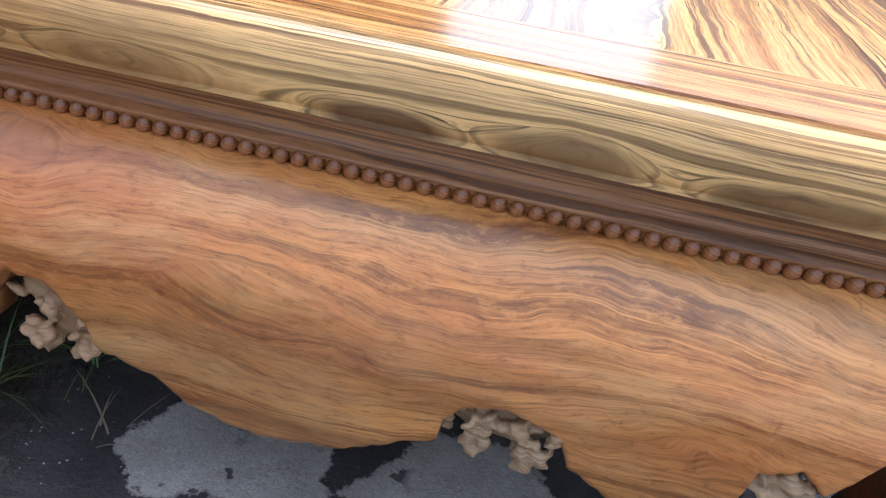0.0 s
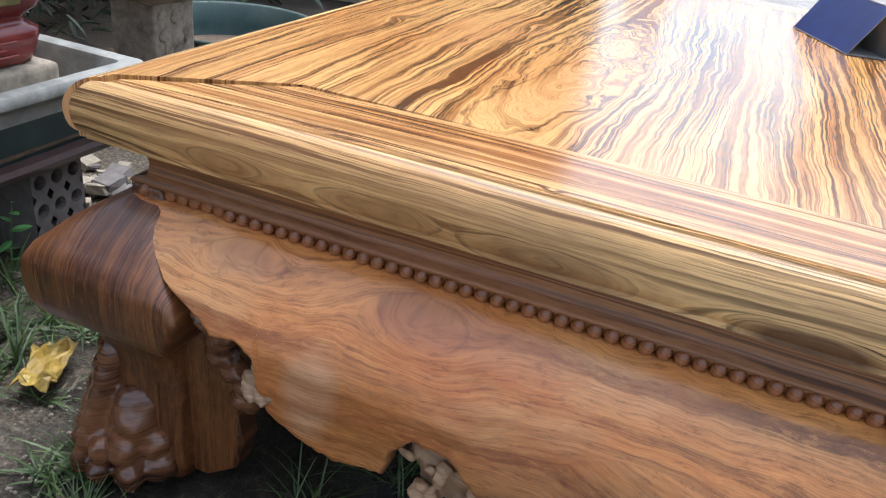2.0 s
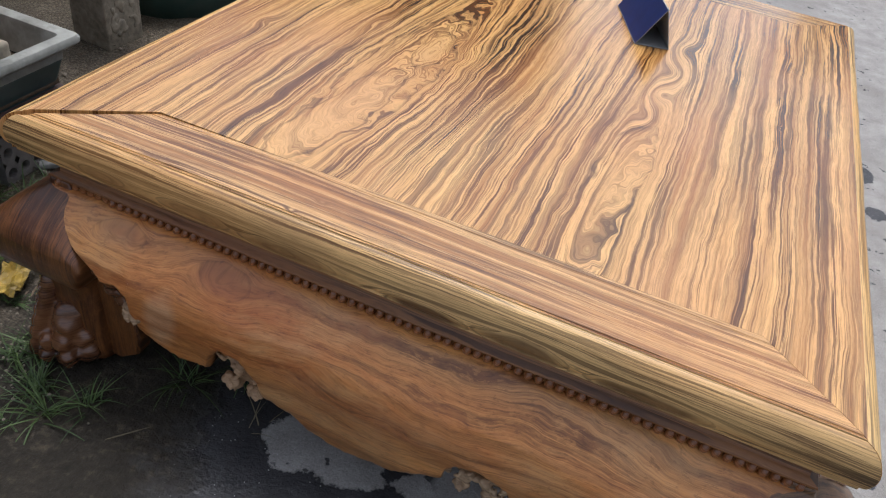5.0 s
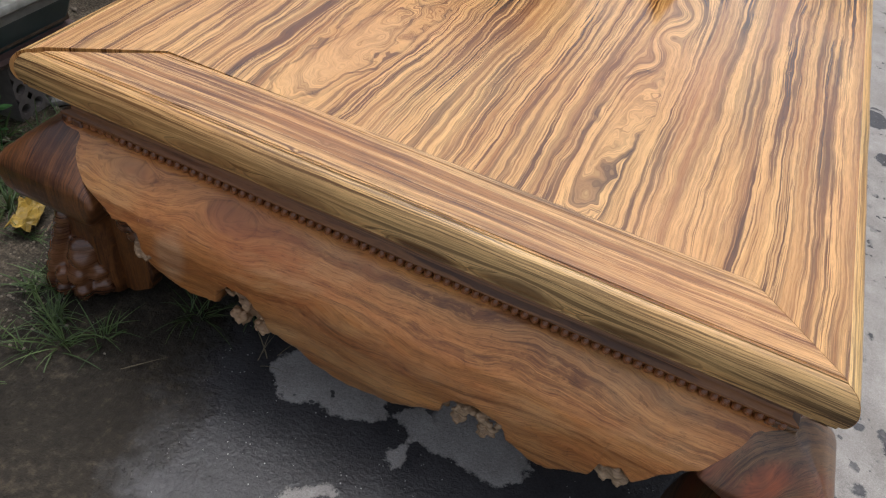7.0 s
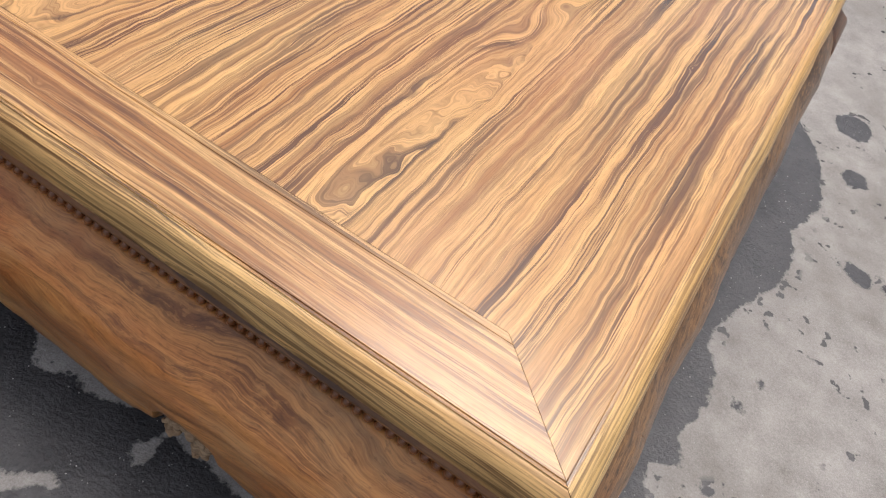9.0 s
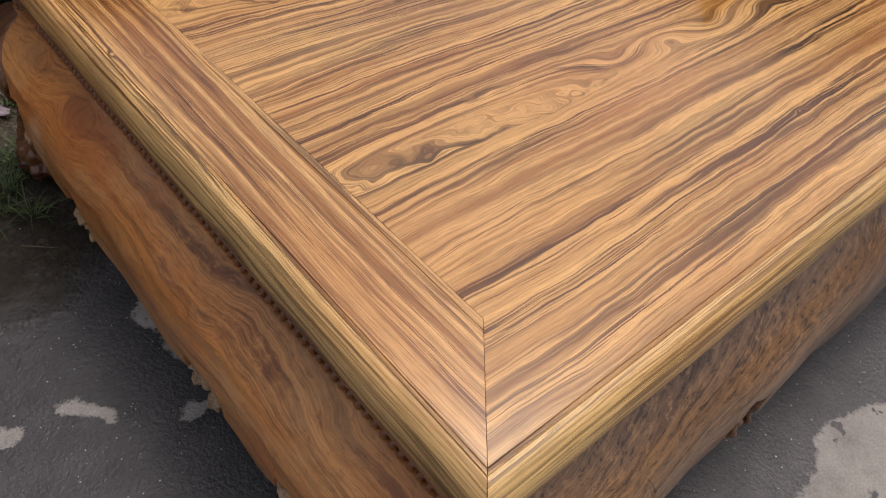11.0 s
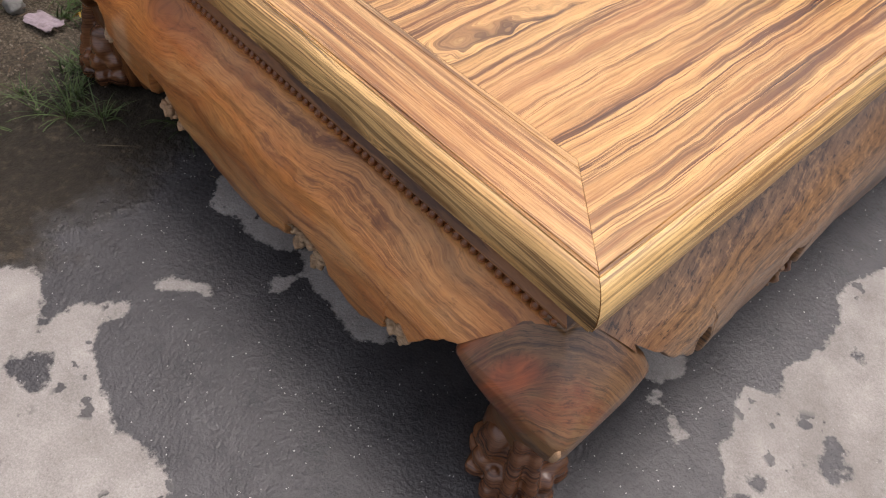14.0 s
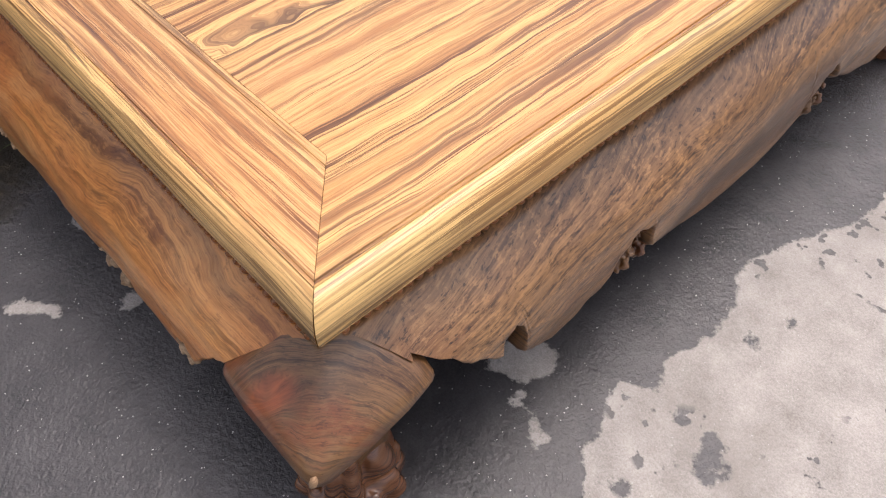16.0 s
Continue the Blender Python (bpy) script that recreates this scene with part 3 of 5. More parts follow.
# outward distance (share of the border's width) and height of the border's section
EDGE = [(0.0, 0.4500, 0), (0.066, 0.4500, 0), (0.071, 0.4488, 0), (0.076, 0.4500, 0), (0.40, 0.4500, 0), (0.795, 0.4500, 0), (0.802, 0.4484, 0), (0.826, 0.4486, 0),
        (0.832, 0.4468, 1), (0.862, 0.4466, 1), (0.90, 0.4448, 1), (0.935, 0.4410, 1), (0.962, 0.4355, 1), (0.985, 0.4285, 1), (0.997, 0.4210, 1), (1.0, 0.4130, 1), (0.994, 0.4050, 1),
        (0.982, 0.3985, 1), (0.962, 0.3940, 1), (0.945, 0.3925, 1), (0.944, 0.3875, 1), (0.90, 0.3865, 1), (0.80, 0.3865, 1), (0.0, 0.4180, 1)]


def border(side, top_mat, roll_mat, gap=0.0):
    bm = bmesh.new()
    steps = 90
    rows = []
    for k in range(steps + 1):
        t = k / steps
        row = []
        for d, z, _ in EDGE:
            if side in ("left", "right") and d < 0.1:
                z = 0.45
            if side in ("front", "back"):
                a, b = X0 - d * WIDE["left"], X1 + d * WIDE["right"]
                a += gap * min(1.0, d * 2.0) * (1.0 - 0.6 * max(0.0, d - 0.5)) + 0.0004
                z -= 0.0025 * max(0.0, 1 - 4 * t) * (gap > 0) * (d < 0.9)
                x = a + (b - 0.0004 - a) * t
                y = Y0 - d * WIDE["front"] if side == "front" else Y1 + d * WIDE["back"]
            else:
                a, b = Y0 - d * WIDE["front"], Y1 + d * WIDE["back"]
                y = a + 0.0004 + (b - a - 0.0008) * t
                x = X1 + d * WIDE["right"] if side == "right" else X0 - d * WIDE["left"]
            if d > 0.8:
                n = noise.noise((x * 9, y * 9, z * 20))
                k2 = 0.0022 * n * (d - 0.8) / 0.2
                x, y = (x, y - k2) if side in ("front", "back") else (x + k2, y)
            row.append(Vector((x, y, z)))
        rows.append(row)
    vs = sheet(bm, rows)
    n = len(EDGE)
    faces = list(bm.faces)
    for i, f in enumerate(faces):
        f.material_index = EDGE[min(n - 1, i % (n - 1) + 1)][2]
    bm.faces.new(vs[0][::-1])
    bm.faces.new(vs[-1])
    bmesh.ops.recalc_face_normals(bm, faces=bm.faces[:])
    ob = part("border_board", bm, (top_mat, roll_mat), table, "striped board with a rounded pale sapwood edge")
    for poly in ob.data.polygons:
        poly.use_smooth = poly.material_index == 1
    ob.data.set_sharp_from_angle(angle=radians(30))
    return ob


border("front", M_FRONT, M_ROLL_X, gap=0.012)
border("right", M_PANEL, M_ROLL_Y)
border("left", M_PANEL, M_ROLL_Y)
border("back", M_FRONT, M_ROLL_X)

# the field inside the border: wide boards laid along the table
cuts = [X0, -0.62, -0.33, X1]
for a, b in zip(cuts, cuts[1:]):
    bm = bmesh.new()
    block(bm, (a + 0.00005, Y0 + 0.0005, 0.425), (b - 0.00005, Y1 - 0.0005, TOP - 0.0001), 0.00015)
    part("top_board", bm, M_PANEL, table, "striped glossy board with ringed figure", smooth=False)

# cove under the top
def cove(side):
    bm = bmesh.new()
    rows = []
    sec = [(0.094, 0.392), (0.099, 0.388), (0.098, 0.378), (0.096, 0.368), (0.098, 0.3565), (0.108, 0.3550), (0.1095, 0.3525), (0.105, 0.347), (0.105, 0.338), (0.09, 0.334)]
    for k in range(3):
        t = k / 2
        row = []
        for d, z in sec:
            if side in ("front", "back"):
                a, b = X0 - d - 0.014, X1 + d
                row.append(Vector((a + (b - a) * t, Y0 - d if side == "front" else Y1 + d, z)))
            else:
                a, b = Y0 - d, Y1 + d
                row.append(Vector((X1 + d if side == "right" else X0 - d - 0.014, a + (b - a) * t, z)))
        rows.append(row)
    sheet(bm, rows)
    bmesh.ops.recalc_face_normals(bm, faces=bm.faces[:])
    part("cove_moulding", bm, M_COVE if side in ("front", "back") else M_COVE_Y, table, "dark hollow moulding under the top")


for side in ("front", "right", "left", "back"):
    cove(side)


# aprons: bulging boards with a ragged carved lower edge
BULGE = [(0.08, 0.168), (0.14, 0.182), (0.19, 0.191), (0.235, 0.193), (0.265, 0.188), (0.29, 0.176), (0.31, 0.158), (0.326, 0.136), (0.334, 0.121), (0.340, 0.1125)]
FRONT_EDGE = [(-1.0, 0.30), (-0.90, 0.296), (-0.885, 0.282), (-0.858, 0.264), (-0.845, 0.268), (-0.832, 0.266), (-0.812, 0.256), (-0.806, 0.225), (-0.795, 0.201), (-0.758, 0.179),
              (-0.728, 0.171), (-0.680, 0.183), (-0.676, 0.21), (-0.655, 0.236), (-0.62, 0.232), (-0.592, 0.20), (-0.585, 0.172), (-0.56, 0.162), (-0.539, 0.150), (-0.516, 0.118), (-0.481, 0.104),
              (-0.44, 0.104), (-0.39, 0.117), (-0.36, 0.138), (-0.338, 0.154), (-0.308, 0.170), (-0.306, 0.196), (-0.29, 0.214), (-0.262, 0.222), (-0.225, 0.208),
              (-0.212, 0.19), (-0.208, 0.176), (-0.181, 0.160), (-0.165, 0.146), (-0.145, 0.150), (-0.118, 0.172), (-0.09, 0.19), (-0.086, 0.222), (-0.06, 0.236), (-0.045, 0.225), (-0.041, 0.215), (-0.015, 0.255), (0.02, 0.285), (0.2, 0.30)]
SIDE_EDGE = [(-0.2, 0.31), (-0.02, 0.30), (-0.012, 0.308), (-0.005, 0.29), (0.013, 0.265), (0.04, 0.245), (0.066, 0.226), (0.07, 0.25), (0.09, 0.262), (0.106, 0.24), (0.108, 0.185), (0.135, 0.150), (0.183, 0.114), (0.227, 0.121),
             (0.256, 0.145), (0.275, 0.178), (0.28, 0.215), (0.31, 0.238), (0.345, 0.236), (0.352, 0.19), (0.358, 0.175), (0.397, 0.160), (0.492, 0.100), (0.55, 0.085), (0.616, 0.088), (0.678, 0.110),
             (0.726, 0.153), (0.732, 0.21), (0.765, 0.24), (0.80, 0.25), (0.81, 0.215), (0.84, 0.205), (0.90, 0.17), (1.0, 0.14), (1.05, 0.15), (1.12, 0.21), (1.17, 0.26), (1.4, 0.31)]


def bulge(z):
    return line_at(BULGE, z)


def apron(side, edge_table, material, label):
    """side: which edge; s runs along it. Seams with the legs slope."""
    bm = bmesh.new()
    lo_top, hi_top = {"front": (-1.000, 0.090), "back": (-1.000, 0.090), "right": (-0.082, 1.267), "left": (-0.082, 1.267)}[side]
    lo_low, hi_low = {"front": (-0.898, 0.018), "back": (-0.898, 0.018), "right": (-0.020, 1.205), "left": (-0.020, 1.205)}[side]
    cols, rows_n, thick = 300, 30, 0.022
    outer, inner = [], []
    for i in range(cols + 1):
        t = i / cols
        s_low = lo_low + (hi_low - lo_low) * t
        base = line_at(edge_table, s_low) + 0.0045 * abs(noise.noise((s_low * 55, 1.7, 0))) + 0.0035 * noise.noise((s_low * 130, 4.7, 0)) - 0.001
        col_o, col_i = [], []
        for j in range(rows_n + 1):
            q = j / rows_n
            z = 0.340 + (base - 0.340) * (q ** 0.9)
            k = min(1.0, max(0.0, max(0.0, 0.340 - z) / 0.060)) ** 0.7
            s = (lo_top + (lo_low - lo_top) * k) * (1 - t) + (hi_top + (hi_low - hi_top) * k) * t
            o = bulge(z) + (0.005 * noise.noise((s * 7, z * 12, 5)) + 0.0016 * noise.noise((s * 22, z * 50, 8))) * min(1.0, min(t, 1 - t) * 12) * min(1, (0.340 - z) / 0.03) - 0.010 * max(0.0, q - 0.93) / 0.07 * (q > 0.93)
            for store, off in ((col_o, o), (col_i, o - thick)):
                if side == "front":
                    p = (s, -off, z)
                elif side == "back":
                    p = (s, Y1 + off, z)
                elif side == "right":
                    p = (off + 0.001, s, z)
                else:
                    p = (X0 - 0.010 - off, s, z)
                store.append(Vector(p))
        outer.append(col_o + col_i[::-1])
    sheet(bm, outer, close=True)
    bmesh.ops.recalc_face_normals(bm, faces=bm.faces[:])
    return part("apron", bm, material, table, label)


apron_front = apron("front", FRONT_EDGE, M_APRON, "bulging orange-brown apron with a ragged carved lower edge")
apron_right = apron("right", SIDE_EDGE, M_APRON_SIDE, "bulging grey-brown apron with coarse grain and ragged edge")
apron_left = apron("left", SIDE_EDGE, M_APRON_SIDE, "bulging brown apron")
apron_back = apron("back", FRONT_EDGE, M_APRON, "bulging brown apron")


def fuse_carving(ob):
    ob.modifiers.new("fuse", "REMESH").voxel_size = 0.0016
    ob.modifiers["fuse"].use_smooth_shade = True
    return ob


def flower_cluster(parent, side, s, z, wide, tall, material, label, seed):
    """Carved petals crowded into a notch of the apron."""
    rnd = random.Random(seed)
    bm = bmesh.new()

    def place(a, b, out):
        return Vector((a, -out, b)) if side == "front" else Vector((out + 0.001, a, b))
    n = int(26 * wide / 0.08)
    ball(bm, place(s, z + tall * 0.1, bulge(z) - 0.026), (wide * 0.50, 0.010, tall * 0.5) if side == "front" else (0.010, wide * 0.50, tall * 0.5), None, 3, 0.3, seed)
    for k in range(n):
        a = s + rnd.uniform(-0.5, 0.5) * wide
        b = z + rnd.uniform(-0.55, 0.35) * tall * (1 - 0.6 * abs((a - s) / wide))
        r = rnd.uniform(0.0045, 0.0105)
        turn = Euler((rnd.uniform(-1, 1), rnd.uniform(-1, 1), rnd.uniform(0, 3))).to_matrix().to_4x4()
        ball(bm, place(a, b, bulge(z) - rnd.uniform(0.004, 0.018)), (r, r * 0.85, r * rnd.uniform(0.35, 0.7)), turn, 2, 0.5, k + seed)
    for cx in (-0.22, 0.24):
        c = place(s + cx * wide, z - tall * 0.25, bulge(z) - 0.006)
        for k in range(9):
            a = k * 2.4
            turn = Euler((a * 0.3, a * 0.7, a)).to_matrix().to_4x4()
            ball(bm, c + Vector((math.cos(a), math.sin(a) * 0.5, math.sin(a))) * 0.007, (0.0065, 0.005, 0.0035), turn, 2, 0.3, k)
    return fuse_carving(part("flower_carving", bm, material, parent, label))


flower_cluster(apron_front, "front", -0.618, 0.196, 0.092, 0.064, M_FLOWER, "pale unpolished carved flowers", 3)
flower_cluster(apron_front, "front", -0.260, 0.200, 0.088, 0.050, M_FLOWER, "pale unpolished carved flowers", 5)
flower_cluster(apron_front, "front", -0.064, 0.222, 0.042, 0.024, M_FLOWER, "pale unpolished carved leaf", 8)
flower_cluster(apron_front, "front", -0.806, 0.240, 0.026, 0.050, M_FLOWER, "pale unpolished carved leaf", 9)
flower_cluster(apron_right, "right", 0.315, 0.206, 0.072, 0.055, M_LEG_RING, "dark carved flowers", 11)
flower_cluster(apron_right, "right", 0.765, 0.205, 0.070, 0.055, M_LEG_RING, "dark carved flowers", 13)

# legs: corner posts that swell with the aprons into a knee, then draw in above a paw
LEG_TOP = [(0.349, 0.1095, 0.034, 0.034, 0.003), (0.340, 0.1110, 0.040, 0.036, 0.004), (0.334, 0.1215, 0.062, 0.045, 0.012), (0.326, 0.1375, 0.086, 0.050, 0.020), (0.310, 0.1612, 0.126, 0.055, 0.026), (0.290, 0.1808, 0.162, 0.055, 0.024)]
# the near leg hangs down in a pointed tongue, the others end in a blunt one
LEG_POINTED = LEG_TOP + [(0.280, 0.1865, 0.168, 0.055, 0.020), (0.268, 0.1885, 0.134, 0.055, 0.018), (0.256, 0.1880, 0.100, 0.055, 0.018), (0.245, 0.1850, 0.072, 0.055, 0.018), (0.235, 0.1800, 0.056, 0.050, 0.018), (0.224, 0.1680, 0.062, 0.056, 0.020),
                         (0.205, 0.1540, 0.074, 0.066, 0.022), (0.165, 0.1450, 0.082, 0.078, 0.026), (0.135, 0.1400, 0.086, 0.082, 0.028), (0.100, 0.1360, 0.090, 0.086, 0.030), (0.060, 0.1360, 0.094, 0.090, 0.030), (0.002, 0.132, 0.090, 0.088, 0.028)]
LEG_BLUNT = LEG_TOP + [(0.276, 0.1860, 0.178, 0.055, 0.012), (0.262, 0.1872, 0.184, 0.055, 0.010), (0.244, 0.1868, 0.178, 0.058, 0.010), (0.228, 0.1845, 0.168, 0.060, 0.010), (0.214, 0.1780, 0.156, 0.062, 0.012), (0.206, 0.1670, 0.140, 0.066, 0.016),
                       (0.199, 0.1520, 0.108, 0.074, 0.022), (0.165, 0.1440, 0.092, 0.084, 0.028), (0.135, 0.1420, 0.092, 0.086, 0.028), (0.100, 0.1420, 0.094, 0.088, 0.030), (0.060, 0.1420, 0.098, 0.092, 0.030), (0.002, 0.138, 0.094, 0.090, 0.028)]


def fuse(ob, size, rounds):
    """Melts overlapping lumps into one carved body."""
    ob.modifiers.new("fuse", "REMESH").voxel_size = size
    ob.modifiers["fuse"].use_smooth_shade = True
    soften = ob.modifiers.new("soften", "SMOOTH")
    soften.factor, soften.iterations = 0.5, rounds
    return ob


def leg(name, corner, flip_x, flip_y, shin, foot, label):
    """corner: the point of the plan that the section's distances are taken from."""
    bm = bmesh.new()
    rows = []
    for z, o, w, th, r in (LEG_BLUNT if shin is M_LEG else LEG_POINTED):
        pts = [(o - w, o - th), (o - w, o), (o, o), (o, o - w), (o - th, o - w), (o - th, o - th)]
        ring = []
        n = len(pts)
        for i, p in enumerate(pts):
            a, b = Vector(pts[i - 1]), Vector(pts[(i + 1) % n])
            p = Vector(p)
            da, db = (a - p), (b - p)
            ra = min(r, da.length * 0.45)
            rb = min(r, db.length * 0.45)
            pa = p + (da.normalized() * ra if da.length > 1e-6 else Vector((0, 0)))
            pb = p + (db.normalized() * rb if db.length > 1e-6 else Vector((0, 0)))
            for k in range(5):
                t = k / 4
                ring.append(pa * (1 - t) ** 2 + p * 2 * t * (1 - t) + pb * t * t)
        rows.append([Vector((corner[0] + flip_x * q.x, corner[1] + flip_y * q.y, z)) for q in ring])
    # finer rows between the sections
    full = []
    for a, b in zip(rows, rows[1:]):
        for k in range(3):
            full.append([p.lerp(q, k / 3) for p, q in zip(a, b)])
    full.append(rows[-1])
    vs = sheet(bm, full, close=True)
    bm.faces.new(vs[0])
    bm.faces.new(vs[-1][::-1])
    bmesh.ops.recalc_face_normals(bm, faces=bm.faces[:])
    for v in bm.verts:
        if v.co.z < 0.34:
            v.co += Vector((noise.noise(v.co * 22), noise.noise(v.co * 22 + Vector((9, 0, 0))), 0)) * 0.0022
    ob = part("leg", bm, shin, table, label)
    paw = bmesh.new()
    c = Vector((corner[0], corner[1], 0)) + Vector((flip_x, flip_y, 0)) * (0.112 if shin is M_LEG else 0.098)
    heading = math.atan2(flip_y, flip_x)
    spin_to = Matrix.Rotation(heading, 4, "Z")
    ball(paw, c + Vector((0, 0, 0.060)), (0.050, 0.050, 0.062), spin_to, 3, 0.1, 3)

    def lump(angle, out, z, size, seed, rough=0.25):
        a = heading + radians(angle)
        ball(paw, c + Vector((math.cos(a) * out, math.sin(a) * out, z)), size, Matrix.Rotation(a, 4, "Z"), 3, rough, seed)

    for side in (-1, 1):
        # swollen cheek, its knuckles, and a long middle toe with its tendon
        lump(side * 68, 0.028, 0.082, (0.034, 0.030, 0.042), 4 + side)
        lump(side * 96, 0.046, 0.056, (0.019, 0.021, 0.022), 8 + side)
        lump(side * 60, 0.052, 0.052, (0.021, 0.020, 0.022), 11 + side)
        lump(side * 98, 0.050, 0.022, (0.019, 0.021, 0.021), 14 + side)
        lump(side * 66, 0.058, 0.020, (0.020, 0.018, 0.020), 17 + side)
        lump(side * 34, 0.060, 0.044, (0.016, 0.014, 0.019), 20 + side)
        lump(side * 34, 0.066, 0.018, (0.017, 0.014, 0.017), 23 + side)
        for t in (0.0, 0.2, 0.4, 0.6, 0.8, 1.0):
            lump(side * (14 - 2 * t), 0.030 + 0.040 * t, 0.150 - 0.130 * t, (0.017, 0.0125, 0.024), 26 + t, 0.1)
        lump(side * 12, 0.074, 0.014, (0.013, 0.011, 0.014), 30 + side)
    fuse(part("paw", paw, foot, ob, "carved lion paw with knuckled toes"), 0.0028, 9)
    if shin is not M_LEG:
        return ob
    # scrolled bracket that joins the leg to the apron
    bm = bmesh.new()
    o = 0.128
    outline = [(0.0, 0.004), (0.045, 0.006), (0.078, 0.030), (0.088, 0.070), (0.080, 0.115), (0.086, 0.150), (0.112, 0.175), (0.118, 0.215), (0.100, 0.250), (0.085, 0.290), (0.0, 0.300)]
    rows = []
    for dy in (0.0, 0.004, 0.030, 0.034):
        k = 0.004 if dy in (0.0, 0.034) else 0.0
        rows.append([Vector((corner[0] + flip_x * (o - 0.060 - x + k), corner[1] + flip_y * (o - 0.012 - dy), z)) for x, z in outline])
    vs = sheet(bm, rows, close=True)
    bm.faces.new(vs[0])
    bm.faces.new(vs[-1][::-1])
    bmesh.ops.recalc_face_normals(bm, faces=bm.faces[:])
    part("bracket", bm, M_LEG, ob, "dark scrolled bracket", smooth=False)
    bm = bmesh.new()
    for k, (back, out, z, size) in enumerate(((0.148, 0.034, 0.266, 0.018), (0.160, 0.030, 0.250, 0.014), (0.150, 0.022, 0.234, 0.015), (0.146, 0.016, 0.214, 0.017), (0.158, 0.012, 0.196, 0.016), (0.172, 0.008, 0.180, 0.018), (0.166, 0.002, 0.156, 0.018))):
        ball(bm, Vector((corner[0] + flip_x * (o - back), corner[1] + flip_y * (o + out), z)), (size, 0.014, size * 0.85), None, 3, 0.35, k)
    fuse(part("scroll", bm, M_PAW, ob, "dark carved scroll"), 0.003, 2)
    return ob


leg_near = leg("leg", (0.0, 0.0), 1, -1, M_LEG_RING, M_PAW, "ring-grained brown leg with a pointed knee")
leg_left = leg("leg", (X0 - 0.012, 0.0), -1, -1, M_LEG, M_PAW, "dark glossy streaked leg with a swelling knee")
leg("leg", (0.0, Y1), 1, 1, M_LEG, M_PAW, "dark glossy leg")
leg("leg", (X0 - 0.012, Y1), -1, 1, M_LEG, M_PAW, "dark glossy leg")
# pale chip on the knee of the near leg
bm = bmesh.new()
ball(bm, (0.1825, -0.1825, 0.268), (0.0045, 0.0055, 0.0125), Matrix.Rotation(radians(45), 4, "Z") @ Matrix.Rotation(radians(14), 4, "Y"), 2, 0.3, 2)
part("chip", bm, M_FLOWER, leg_near, "pale worn oval on the knee")

# unseen slab added on the under side to keep light out
bm = bmesh.new()
block(bm, (X0 - 0.06, Y0 - 0.07, 0.385), (X1 + 0.06, Y1 + 0.07, 0.418), 0.003)
part("underside", bm, M_UNDER, table, "unseen slab added under the top to keep light out", smooth=False)

# bead rows
bm = bmesh.new()
bmesh.ops.create_uvsphere(bm, u_segments=12, v_segments=8, radius=0.0066)
BEAD = mesh_of("bead", bm, M_BEAD)


def bead_row(side):
    lo, hi = (-0.990, 0.092) if side == "front" else (-0.078, 1.26)
    n = int((hi - lo) / 0.0139)
    rnd = random.Random(2)
    for k in range(n + 1):
        s = lo + (hi - lo) * k / n
        ob = new("bead", BEAD)
        ob.parent = table
        worn = 0.45 if side == "front" and -0.978 < s < -0.905 else 1.0
        d = 0.1070 - (1 - worn) * 0.003
        ob.location = (s, -d, 0.3448) if side == "front" else (d + 0.001, s, 0.3448)
        k1 = rnd.uniform(0.94, 1.05)
        ob.scale = (0.92 * k1, worn * k1, 1.14 * k1) if side == "front" else (worn * k1, 0.92 * k1, 1.14 * k1)
        ob.rotation_euler = (0, 0.32 + rnd.uniform(-0.1, 0.1), 0) if side == "front" else (0.32 + rnd.uniform(-0.1, 0.1), 0, 0)


